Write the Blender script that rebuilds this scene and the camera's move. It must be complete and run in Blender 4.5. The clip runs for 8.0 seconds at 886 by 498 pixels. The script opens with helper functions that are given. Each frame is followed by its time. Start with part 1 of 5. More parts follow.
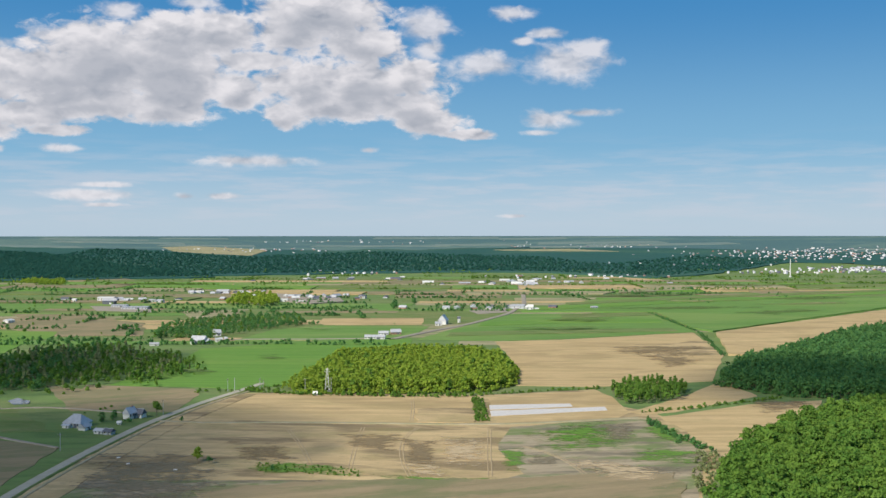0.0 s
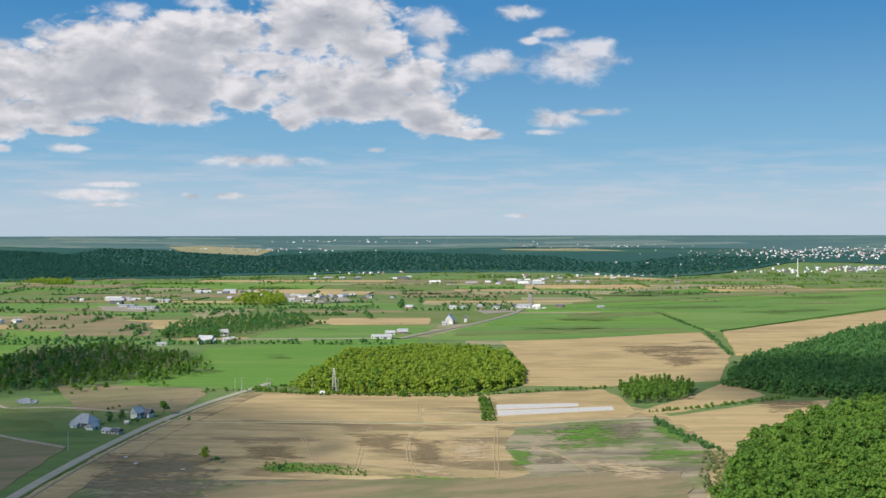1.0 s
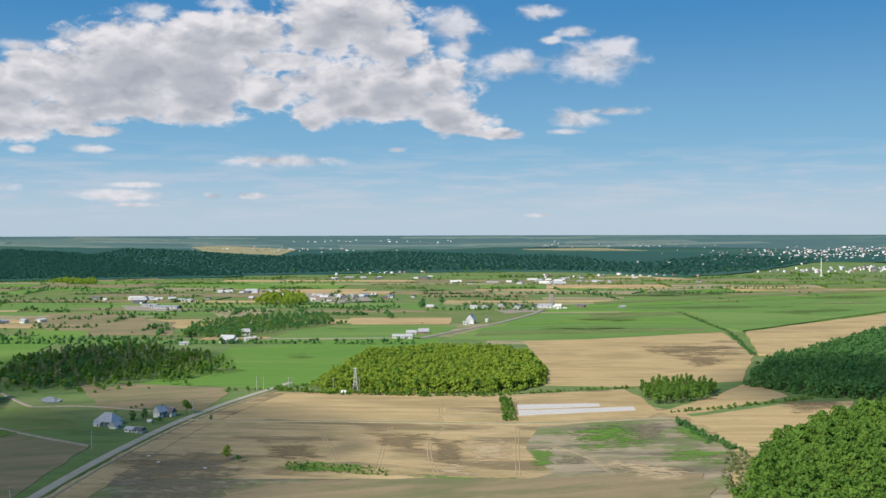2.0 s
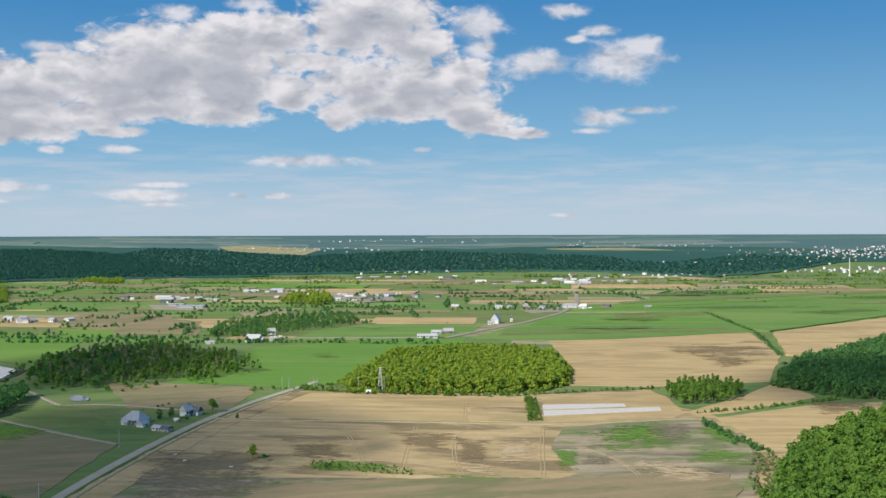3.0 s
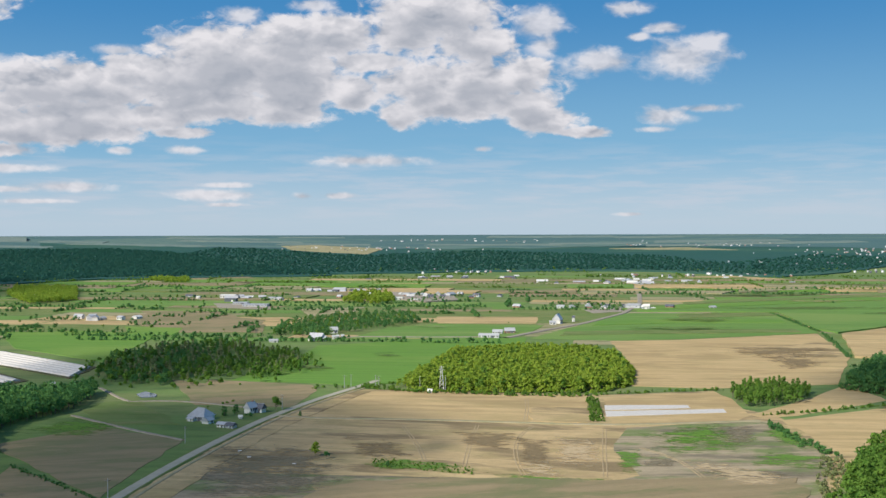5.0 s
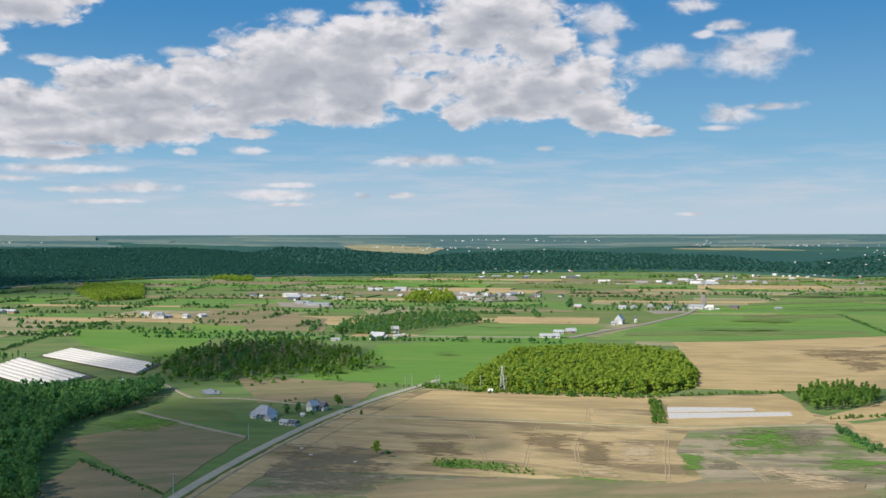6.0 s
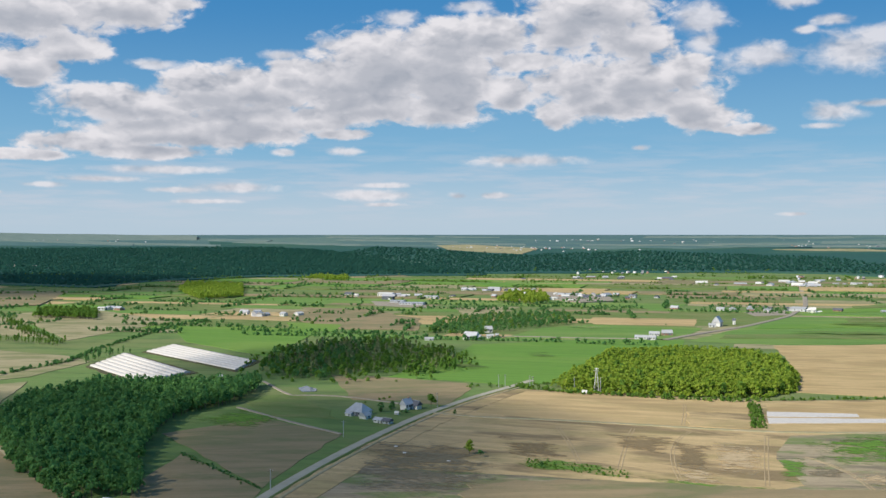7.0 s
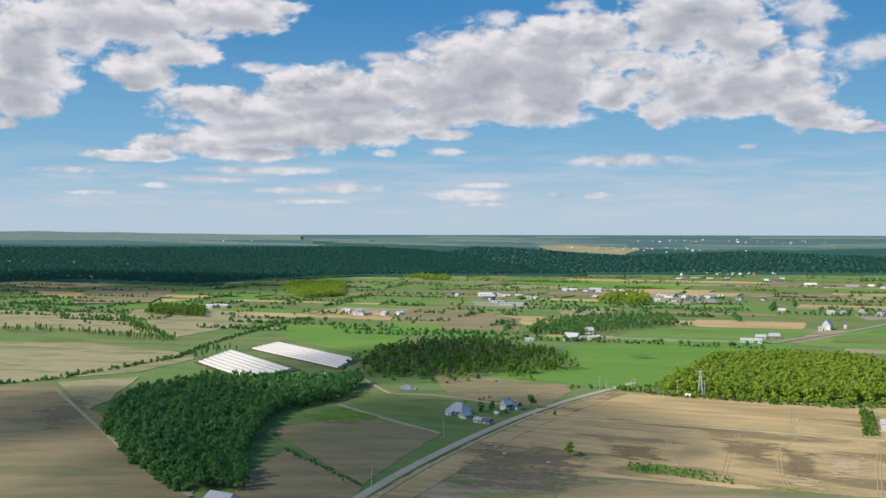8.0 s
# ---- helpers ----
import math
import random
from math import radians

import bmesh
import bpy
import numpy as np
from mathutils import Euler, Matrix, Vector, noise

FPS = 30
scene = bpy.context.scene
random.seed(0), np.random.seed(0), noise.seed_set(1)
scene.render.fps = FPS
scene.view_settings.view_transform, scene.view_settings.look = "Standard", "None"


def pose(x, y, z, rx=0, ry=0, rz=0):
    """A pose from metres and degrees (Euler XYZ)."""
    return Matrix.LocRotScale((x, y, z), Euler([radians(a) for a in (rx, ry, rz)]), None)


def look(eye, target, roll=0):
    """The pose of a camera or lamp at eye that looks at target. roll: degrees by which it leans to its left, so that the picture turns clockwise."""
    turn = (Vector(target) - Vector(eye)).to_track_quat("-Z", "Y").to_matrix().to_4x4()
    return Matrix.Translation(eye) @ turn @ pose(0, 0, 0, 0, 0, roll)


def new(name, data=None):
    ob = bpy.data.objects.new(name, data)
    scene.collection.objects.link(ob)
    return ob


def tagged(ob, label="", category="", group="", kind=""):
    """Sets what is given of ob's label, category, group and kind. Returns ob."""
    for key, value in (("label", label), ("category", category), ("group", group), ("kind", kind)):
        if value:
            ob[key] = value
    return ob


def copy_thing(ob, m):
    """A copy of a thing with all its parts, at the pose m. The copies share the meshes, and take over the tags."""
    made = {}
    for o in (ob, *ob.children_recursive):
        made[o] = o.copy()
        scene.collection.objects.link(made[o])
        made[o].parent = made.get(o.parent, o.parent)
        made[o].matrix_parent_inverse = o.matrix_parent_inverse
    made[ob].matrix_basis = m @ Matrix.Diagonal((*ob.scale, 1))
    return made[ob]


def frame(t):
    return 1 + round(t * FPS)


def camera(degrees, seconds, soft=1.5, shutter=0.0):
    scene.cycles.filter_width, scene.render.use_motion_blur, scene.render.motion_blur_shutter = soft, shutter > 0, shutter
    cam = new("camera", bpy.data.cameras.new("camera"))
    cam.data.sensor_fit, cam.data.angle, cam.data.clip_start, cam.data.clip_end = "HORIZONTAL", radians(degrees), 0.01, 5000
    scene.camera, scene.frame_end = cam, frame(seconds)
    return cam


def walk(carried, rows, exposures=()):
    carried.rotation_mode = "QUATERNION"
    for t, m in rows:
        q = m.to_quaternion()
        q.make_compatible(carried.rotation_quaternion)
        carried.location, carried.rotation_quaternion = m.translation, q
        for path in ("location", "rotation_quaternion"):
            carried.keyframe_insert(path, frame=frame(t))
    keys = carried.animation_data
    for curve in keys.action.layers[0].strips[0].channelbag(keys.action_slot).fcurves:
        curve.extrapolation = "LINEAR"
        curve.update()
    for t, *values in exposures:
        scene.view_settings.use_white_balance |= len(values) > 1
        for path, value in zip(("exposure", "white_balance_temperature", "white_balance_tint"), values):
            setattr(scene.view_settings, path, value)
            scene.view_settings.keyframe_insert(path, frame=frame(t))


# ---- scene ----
# ---- camera: a drone that hovers and turns to its left ----
EYE_HEIGHT = 115.0
cam = camera(46.0, 8.0)
# seconds, yaw to the left, pitch, lean
TURNS = [
    (0, 0.000, -0.832, -0.033),
    (0.5, 0.164, -0.844, -0.065),
    (1, 0.368, -0.852, -0.094),
    (1.5, 0.842, -0.857, -0.117),
    (3, 2.881, -0.876, -0.162),
    (3.5, 3.370, -0.881, -0.178),
    (4, 3.992, -0.886, -0.190),
    (4.5, 5.012, -0.891, -0.187),
    (6, 9.590, -0.901, -0.106),
    (6.5, 11.954, -0.902, -0.064),
    (7, 14.731, -0.897, -0.013),
    (7.5, 17.240, -0.893, 0.042),
    (8, 20.241, -0.893, 0.096),
]
walk(cam, [(t, pose(0, 0, EYE_HEIGHT, 90 + pitch, 0, yaw) @ pose(0, 0, 0, 0, 0, lean)) for t, yaw, pitch, lean in TURNS],
     exposures=[(0.0, 0.0), (8.0, 0.0)])

# ---- sun and sky ----
SUN_AZ, SUN_EL = radians(-137.0), radians(36.0)      # azimuth clockwise from +y
SUN_DIR = Vector((math.sin(SUN_AZ) * math.cos(SUN_EL), math.cos(SUN_AZ) * math.cos(SUN_EL), math.sin(SUN_EL)))
sun_data = bpy.data.lights.new("sun", "SUN")
sun_data.energy, sun_data.angle, sun_data.color = 4.8, radians(0.6), (1.0, 0.935, 0.81)
sun = new("sun", sun_data)
sun.matrix_world = look(SUN_DIR * 1500, (0, 0, 0))


class Graph:
    """Small helper to write node graphs line by line."""

    def __init__(self, tree):
        self.t = tree
        tree.nodes.clear()

    def node(self, kind, operation=None, data_type=None, blend_type=None, interpolation_type=None, attribute_name=None, feature=None):
        n = self.t.nodes.new(kind)
        if operation:
            n.operation = operation
        if data_type:
            n.data_type, n.blend_type = data_type, blend_type
        if interpolation_type:
            n.interpolation_type = interpolation_type
        if attribute_name:
            n.attribute_name = attribute_name
        if feature:
            n.feature = feature
        return n

    def link(self, a, b):
        self.t.links.new(a, b)

    def feed(self, sock, v):
        if isinstance(v, bpy.types.NodeSocket):
            self.link(v, sock)
        else:
            sock.default_value = v

    def math(self, op, a, b=None, c=None, clamp=False):
        n = self.node("ShaderNodeMath", operation=op)
        n.use_clamp = clamp
        for i, v in enumerate((a, b, c)):
            if v is not None:
                self.feed(n.inputs[i], v)
        return n.outputs[0]

    def vmath(self, op, a, b=None, scale=None):
        n = self.node("ShaderNodeVectorMath", operation=op)
        self.feed(n.inputs[0], a)
        if b is not None:
            self.feed(n.inputs[1], b)
        if scale is not None:
            self.feed(n.inputs[3], scale)
        return n.outputs[0]

    def noise(self, vec, scale, detail=4.0, rough=0.55, dist=0.0):
        n = self.node("ShaderNodeTexNoise")
        self.feed(n.inputs["Vector"], vec)
        n.inputs["Scale"].default_value, n.inputs["Detail"].default_value = scale, detail
        n.inputs["Roughness"].default_value, n.inputs["Distortion"].default_value = rough, dist
        return n.outputs[0]

    def remap(self, v, lo, hi, a=0.0, b=1.0, smooth=True):
        n = self.node("ShaderNodeMapRange", interpolation_type="SMOOTHSTEP" if smooth else "LINEAR")
        self.feed(n.inputs[0], v)
        for i, x in enumerate((lo, hi, a, b)):
            self.feed(n.inputs[i + 1], x)
        return n.outputs[0]

    def mix(self, fac, a, b, blend="MIX"):
        n = self.node("ShaderNodeMix", data_type="RGBA", blend_type=blend)
        self.feed(n.inputs[0], fac)
        self.feed(n.inputs[6], (*a, 1) if isinstance(a, tuple) and len(a) == 3 else a)
        self.feed(n.inputs[7], (*b, 1) if isinstance(b, tuple) and len(b) == 3 else b)
        return n.outputs[2]


# clouds of the sky, heap by heap: azimuth to the left and elevation of the middle, half width and half height, in degrees
GREAT_HEAP = [
    (17.74, 8.91, 4.03, 2.23), (20.34, 8.09, 3.10, 1.55), (14.78, 8.70, 3.10, 2.23), (14.95, 6.70, 2.48, 0.99), (18.62, 6.97, 3.72, 0.99), (12.06, 10.63, 2.79, 1.12),
    (14.17, 10.49, 2.79, 1.05), (10.24, 9.24, 2.42, 0.53), (11.17, 7.55, 1.43, 0.87), (13.29, 7.99, 1.24, 1.40),
]
RIGHT_HEAP = [
    (6.55, 11.72, 3.66, 1.43), (8.40, 10.69, 2.17, 1.18), (4.54, 10.23, 2.33, 1.12), (7.79, 8.12, 2.79, 1.05), (3.78, 8.07, 3.47, 1.36), (5.95, 7.01, 3.41, 0.99),
    (8.57, 6.36, 1.05, 0.74), (1.92, 6.99, 2.17, 0.93), (0.69, 6.16, 1.92, 0.81), (-1.46, 5.41, 1.55, 0.31), (1.61, 8.66, 1.24, 0.78),
]
LOW_HEAP = [
    (25.06, 7.60, 3.57, 1.30), (25.34, 6.17, 3.41, 1.05), (26.41, 5.14, 2.48, 0.62), (21.49, 6.16, 2.05, 0.81), (20.22, 5.34, 1.55, 0.31), (22.86, 8.84, 1.55, 0.62),
    (31.08, 6.71, 4.03, 0.99), (27.16, 7.54, 3.10, 1.18), (28.98, 5.39, 4.96, 0.87), (34.04, 4.70, 2.79, 0.56), (25.32, 5.35, 3.10, 0.62), (30.49, 4.25, 3.41, 0.40),
    (36.64, 4.01, 2.48, 0.28),
]
NEAR_HEAP = [
    (41.87, 9.71, 2.23, 1.92), (42.41, 7.72, 2.48, 1.43), (41.89, 6.47, 1.71, 0.78), (42.95, 5.49, 0.93, 0.37), (36.90, 11.21, 5.58, 1.43), (39.70, 10.36, 1.92, 1.18),
    (36.34, 8.54, 1.80, 1.05), (34.32, 9.50, 1.86, 0.87), (31.97, 11.63, 3.26, 1.12), (28.97, 11.94, 1.12, 0.31), (36.49, 7.66, 0.87, 0.31),
]
PUFFS = [
    (0.99, 11.19, 1.55, 1.05), (0.68, 10.03, 1.05, 0.62), (-2.24, 9.14, 2.05, 0.81), (-6.62, 9.20, 2.54, 1.05), (-7.67, 9.93, 1.30, 0.68), (-5.73, 10.82, 1.30, 0.31),
    (-4.37, 10.40, 0.62, 0.25), (-3.92, 11.88, 1.18, 0.40), (-5.66, 6.18, 1.61, 0.56), (-7.81, 6.55, 1.61, 0.25), (-5.12, 5.50, 1.12, 0.19), (17.13, 11.55, 1.30, 0.56),
    (13.26, 12.18, 1.30, 0.37), (20.61, 10.10, 1.30, 0.47), (23.41, 9.50, 1.30, 0.37), (30.18, 8.82, 1.30, 0.31),
]
LOW_PUFFS = [
    (10.58, 3.94, 3.26, 0.34), (20.08, 4.43, 0.99, 0.25), (23.45, 4.36, 0.62, 0.19), (4.10, 4.56, 0.56, 0.19), (18.07, 2.58, 1.30, 0.16), (18.66, 2.07, 1.99, 0.31),
    (17.93, 1.53, 0.99, 0.12), (13.93, 2.00, 0.56, 0.22), (11.96, 2.03, 0.99, 0.19), (-3.90, 0.97, 0.81, 0.12), (26.17, 2.44, 2.48, 0.28), (39.73, 3.24, 1.86, 0.19),
    (29.59, 3.35, 3.57, 0.25), (32.87, 2.83, 2.17, 0.19), (35.79, 2.49, 1.36, 0.16), (28.98, 2.29, 1.99, 0.16), (38.62, 2.06, 1.36, 0.12), (27.77, 1.68, 1.68, 0.12),
]
world = bpy.data.worlds.new("sky")
scene.world = world
world.use_nodes = True
g = Graph(world.node_tree)
coord = g.node("ShaderNodeTexCoord").outputs["Generated"]
sky = g.node("ShaderNodeTexSky")
sky.sky_type, sky.sun_disc, sky.sun_elevation, sky.sun_rotation = "NISHITA", False, SUN_EL, SUN_AZ
sky.altitude, sky.air_density, sky.dust_density, sky.ozone_density = 100.0, 1.0, 0.6, 2.0
sep = g.node("ShaderNodeSeparateXYZ")
g.link(coord, sep.inputs[0])
az = g.math("MULTIPLY", g.math("ARCTAN2", g.math("MULTIPLY", sep.outputs[0], -1.0), sep.outputs[1]), 57.2958)
el = g.math("MULTIPLY", g.math("ARCSINE", sep.outputs[2]), 57.2958)
flat = g.node("ShaderNodeCombineXYZ")
g.link(az, flat.inputs[0]), g.link(g.math("MULTIPLY", el, 1.7), flat.inputs[1])


def heap(clouds, lift):
    """How deep inside a heap of clouds a direction lies, seen some degrees higher up: 1 in the middle of one, 0 at its rim."""
    height = g.math("ADD", el, lift)
    best = 9.0
    for a, e, w, h in clouds:
        at, d = g.node("ShaderNodeCombineXYZ"), g.node("ShaderNodeVectorMath", operation="LENGTH")
        g.link(az, at.inputs[0]), g.link(height, at.inputs[1]), g.feed(at.inputs[2], best)      # one cloud after the other
        g.link(g.vmath("MULTIPLY", g.vmath("SUBTRACT", at.outputs[0], (a, e, 0.0)), (1 / w, 1 / h, 0.0)), d.inputs[0])
        best = g.math("SMOOTH_MIN", best, d.outputs["Value"], 0.25)
    return g.math("SUBTRACT", 1.0, best)


def swell(shift, detail):
    """Cumulus: broad swells, rounded billows at three sizes and fine curls."""
    p = g.vmath("ADD", flat.outputs[0], shift)
    warp = g.node("ShaderNodeTexNoise")
    g.feed(warp.inputs["Vector"], p)
    warp.inputs["Scale"].default_value, warp.inputs["Detail"].default_value = 0.8, 5.0
    p = g.vmath("ADD", p, g.vmath("SCALE", g.vmath("SUBTRACT", warp.outputs[1], (0.5, 0.5, 0.5)), scale=1.5))
    total = g.math("MULTIPLY", g.noise(p, 0.5, detail, 0.62), 0.8)
    for size, weight in ((0.38, 0.16), (0.95, 0.12), (2.3, 0.06)):
        cell = g.node("ShaderNodeTexVoronoi", feature="SMOOTH_F1")
        g.feed(cell.inputs["Vector"], p)
        cell.inputs["Scale"].default_value, cell.inputs["Smoothness"].default_value = size, 0.6
        total = g.math("ADD", total, g.math("MULTIPLY", g.math("SUBTRACT", 0.8, cell.outputs["Distance"]), weight))
    return total


fine = swell((0.0, 0.0, 0.0), 9.0)
broad, broad_sun = swell((0.0, 0.0, 0.0), 2.5), swell((0.5, 1.1, 0.0), 2.5)
HEAPS = GREAT_HEAP + RIGHT_HEAP + LOW_HEAP + NEAR_HEAP
body = heap(HEAPS, 0.0)
small = heap(PUFFS + LOW_PUFFS, 0.0)
above = heap(HEAPS, 0.75)
curl = g.math("MULTIPLY", g.math("SUBTRACT", fine, 0.50), 2.1)
dens = g.math("ADD", g.math("ADD", body, 0.17), curl)
cover = g.remap(dens, -0.05, 0.40)
wisps = g.math("MULTIPLY", g.remap(g.math("ADD", g.math("ADD", small, 0.14), g.math("MULTIPLY", curl, 1.2)), -0.1, 0.85), 0.85)
cover = g.math("MAXIMUM", cover, wisps)
grain = g.math("MULTIPLY", g.math("SUBTRACT", fine, broad), 0.7)
lit = g.math("ADD", g.math("ADD", 0.74, grain), g.math("MULTIPLY", g.math("SUBTRACT", broad, broad_sun), 2.1), clamp=True)
base = g.math("MULTIPLY", g.remap(g.math("ADD", above, g.math("MULTIPLY", curl, 0.5)), 0.1, 0.75), g.remap(dens, 0.1, 0.8))
shade = g.math("MULTIPLY", lit, g.math("SUBTRACT", 1.0, g.math("MULTIPLY", base, 0.66)), clamp=True)
cloud_col = g.mix(shade, (3.7, 4.15, 5.0), (9.3, 9.1, 9.5))
streaks = g.noise(g.vmath("MULTIPLY", flat.outputs[0], (0.3, 1.5, 1.0)), 0.6, 7.0, 0.6)
low = g.math("MULTIPLY", g.remap(el, 0.0, 1.7), g.remap(el, 5.8, 2.4))
veil = g.math("MULTIPLY", g.math("MULTIPLY", g.remap(streaks, 0.42, 0.64), low), 0.42)
clear = g.mix(g.remap(el, 2.4, 13.3), (2.6, 5.5, 8.1), (0.55, 2.85, 6.3))
clear = g.mix(g.remap(el, 5.1, 0.25), clear, (5.6, 7.1, 8.5))
col = g.mix(g.remap(el, 50.0, 25.0, 0.0, 0.92), sky.outputs[0], clear)
col = g.mix(veil, col, (7.2, 7.4, 8.3))
col = g.mix(cover, col, cloud_col)
bg = g.node("ShaderNodeBackground")
bg.inputs["Strength"].default_value = 0.085
g.link(col, bg.inputs["Color"])
g.link(bg.outputs[0], g.node("ShaderNodeOutputWorld").inputs[0])


# ---- materials ----
def material(name):
    m = bpy.data.materials.new(name)
    m.use_nodes = True
    return m, Graph(m.node_tree)


def finish(gr, colour, rough=0.9, bump=None, strength=0.4, dist=0.3, metallic=0.0, trans=None, spec=0.3):
    b = gr.node("ShaderNodeBsdfPrincipled")
    gr.feed(b.inputs["Base Color"], (*colour, 1) if isinstance(colour, tuple) else colour)
    gr.feed(b.inputs["Roughness"], rough)
    b.inputs["Metallic"].default_value = metallic
    b.inputs["Specular IOR Level"].default_value = spec
    if bump is not None:
        n = gr.node("ShaderNodeBump")
        n.inputs["Strength"].default_value, n.inputs["Distance"].default_value = strength, dist
        gr.link(bump, n.inputs["Height"]), gr.link(n.outputs[0], b.inputs["Normal"])
    shader = b.outputs[0]
    if trans:
        t, mx = gr.node("ShaderNodeBsdfTranslucent"), gr.node("ShaderNodeMixShader")
        gr.feed(t.inputs[0], colour)
        mx.inputs[0].default_value = trans
        gr.link(shader, mx.inputs[1]), gr.link(t.outputs[0], mx.inputs[2])
        shader = mx.outputs[0]
    gr.link(shader, gr.node("ShaderNodeOutputMaterial").inputs[0])


def place(gr):
    return gr.node("ShaderNodeTexCoord").outputs["Object"]


def earth(name, light, dark, stain, turn=0.0, bands=0.35, stains=0.5, stain_size=0.02, weeds=0.0, weed=(0.10, 0.17, 0.04)):
    """Farm soil or crop: fine grain, machine rows along one direction, soft stains and thin weeds."""
    m, gr = material(name)
    p = place(gr)
    rot = gr.node("ShaderNodeVectorRotate")
    rot.rotation_type = "Z_AXIS"
    gr.link(p, rot.inputs[0])
    rot.inputs["Angle"].default_value = radians(-turn)
    wob = gr.vmath("MULTIPLY", rot.outputs[0], (0.004, 0.16, 0.1))
    rows = gr.noise(wob, 1.0, 3.0, 0.65)
    wide = gr.noise(gr.vmath("MULTIPLY", rot.outputs[0], (0.35, 1.0, 1.0)), stain_size, 5.0, 0.6, 0.6)
    grain = gr.noise(p, 0.6, 5.0, 0.7)
    c = gr.mix(gr.math("MULTIPLY", gr.remap(rows, 0.35, 0.66), bands), light, dark)
    c = gr.mix(gr.math("MULTIPLY", gr.remap(wide, 0.49, 0.6), stains), c, stain)
    mottle = gr.noise(gr.vmath("MULTIPLY", rot.outputs[0], (0.22, 1.0, 1.0)), 0.11, 6.0, 0.68, 0.4)
    c = gr.mix(gr.math("MULTIPLY", gr.remap(mottle, 0.47, 0.68), 0.55), c, gr.mix(0.55, dark, stain))
    c = gr.mix(gr.math("MULTIPLY", gr.remap(mottle, 0.46, 0.3), 0.35), c, tuple(min(1.0, v * 1.18) for v in light))
    if weeds:
        w = gr.noise(gr.vmath("MULTIPLY", rot.outputs[0], (0.4, 1.0, 1.0)), 0.045, 6.0, 0.65)
        c = gr.mix(gr.math("MULTIPLY", gr.remap(w, 0.48, 0.62), weeds), c, weed)
    c = gr.mix(gr.remap(grain, 0.3, 0.75, 0.0, 0.5), c, gr.mix(0.5, c, dark))
    lines = gr.noise(gr.vmath("MULTIPLY", rot.outputs[0], (0.012, 0.62, 0.1)), 1.0, 4.0, 0.7)
    clods = gr.noise(gr.vmath("MULTIPLY", rot.outputs[0], (0.5, 1.0, 1.0)), 0.3, 7.0, 0.75)
    c = gr.mix(gr.math("MULTIPLY", gr.remap(lines, 0.52, 0.68), 0.4 * bands), c, gr.mix(0.5, dark, stain))
    c = gr.mix(gr.remap(clods, 0.5, 0.72, 0.0, 0.45), c, stain)
    finish(gr, c, 0.95, gr.math("ADD", grain, gr.math("MULTIPLY", clods, 1.5)), 0.6, 0.35, spec=0.1)
    return m


def plain(name, a, b, scale=1.0, rough=0.6, metallic=0.0, spec=0.3):
    m, gr = material(name)
    n = gr.noise(place(gr), scale, 5.0, 0.6)
    finish(gr, gr.mix(gr.remap(n, 0.3, 0.7), a, b), rough, n, 0.15, 0.05, metallic, spec=spec)
    return m


def foliage(name, a, b, c, trans=0.25):
    """Leaves: each tree has a tint of its own, with finer change inside the crown."""
    m, gr = material(name)
    at = gr.node("ShaderNodeAttribute", attribute_name="tint")
    isl = gr.node("ShaderNodeNewGeometry").outputs["Random Per Island"]
    col = gr.mix(at.outputs["Fac"], a, b)
    col = gr.mix(gr.math("MULTIPLY", isl, 0.6), col, c)
    finish(gr, col, 0.85, trans=trans, spec=0.08)
    return m


M_GROUND = earth("meadow", (0.185, 0.285, 0.09), (0.13, 0.215, 0.07), (0.26, 0.26, 0.12), 4, 0.6, 0.6, 0.006, 0.6, (0.085, 0.16, 0.055))
# far woodland: distant haze is mixed into the colour as blue-green
M_HAZE_WOODLAND = earth("haze_woodland", (0.04, 0.125, 0.105), (0.025, 0.085, 0.08), (0.085, 0.17, 0.105), 2, 0.8, 0.6, 0.003, 0.5, (0.03, 0.085, 0.085))
M_TAN = earth("dry_soil", (0.65, 0.485, 0.255), (0.50, 0.365, 0.185), (0.37, 0.27, 0.14), 0, 0.8, 0.6, 0.022, 0.25, (0.30, 0.265, 0.115))
M_TAN_STAINED = earth("stained_soil", (0.65, 0.49, 0.265), (0.50, 0.365, 0.195), (0.22, 0.17, 0.10), -4, 0.8, 0.9, 0.03, 0.4, (0.27, 0.25, 0.10))
M_BROWN = earth("brown_soil", (0.38, 0.295, 0.175), (0.29, 0.23, 0.135), (0.20, 0.205, 0.105), 20, 0.6, 0.6, 0.012, 0.6, (0.16, 0.20, 0.085))
M_PALE = earth("pale_stubble", (0.45, 0.385, 0.24), (0.35, 0.31, 0.18), (0.26, 0.27, 0.13), 10, 0.6, 0.6, 0.012, 0.5)
M_SCRUB = earth("scrub", (0.50, 0.41, 0.28), (0.29, 0.24, 0.165), (0.17, 0.155, 0.11), 8, 0.7, 0.9, 0.035, 0.85, (0.17, 0.25, 0.075))
M_GREEN = earth("green_crop", (0.18, 0.32, 0.078), (0.12, 0.235, 0.06), (0.25, 0.335, 0.10), 0, 0.9, 0.7, 0.008, 0.0)
M_LIME = earth("young_crop", (0.165, 0.32, 0.06), (0.12, 0.25, 0.05), (0.235, 0.34, 0.08), 0, 0.9, 0.6, 0.01, 0.0)
M_VERGE = earth("verge", (0.19, 0.265, 0.085), (0.13, 0.195, 0.06), (0.29, 0.265, 0.125), 0, 0.5, 0.6, 0.05, 0.5)
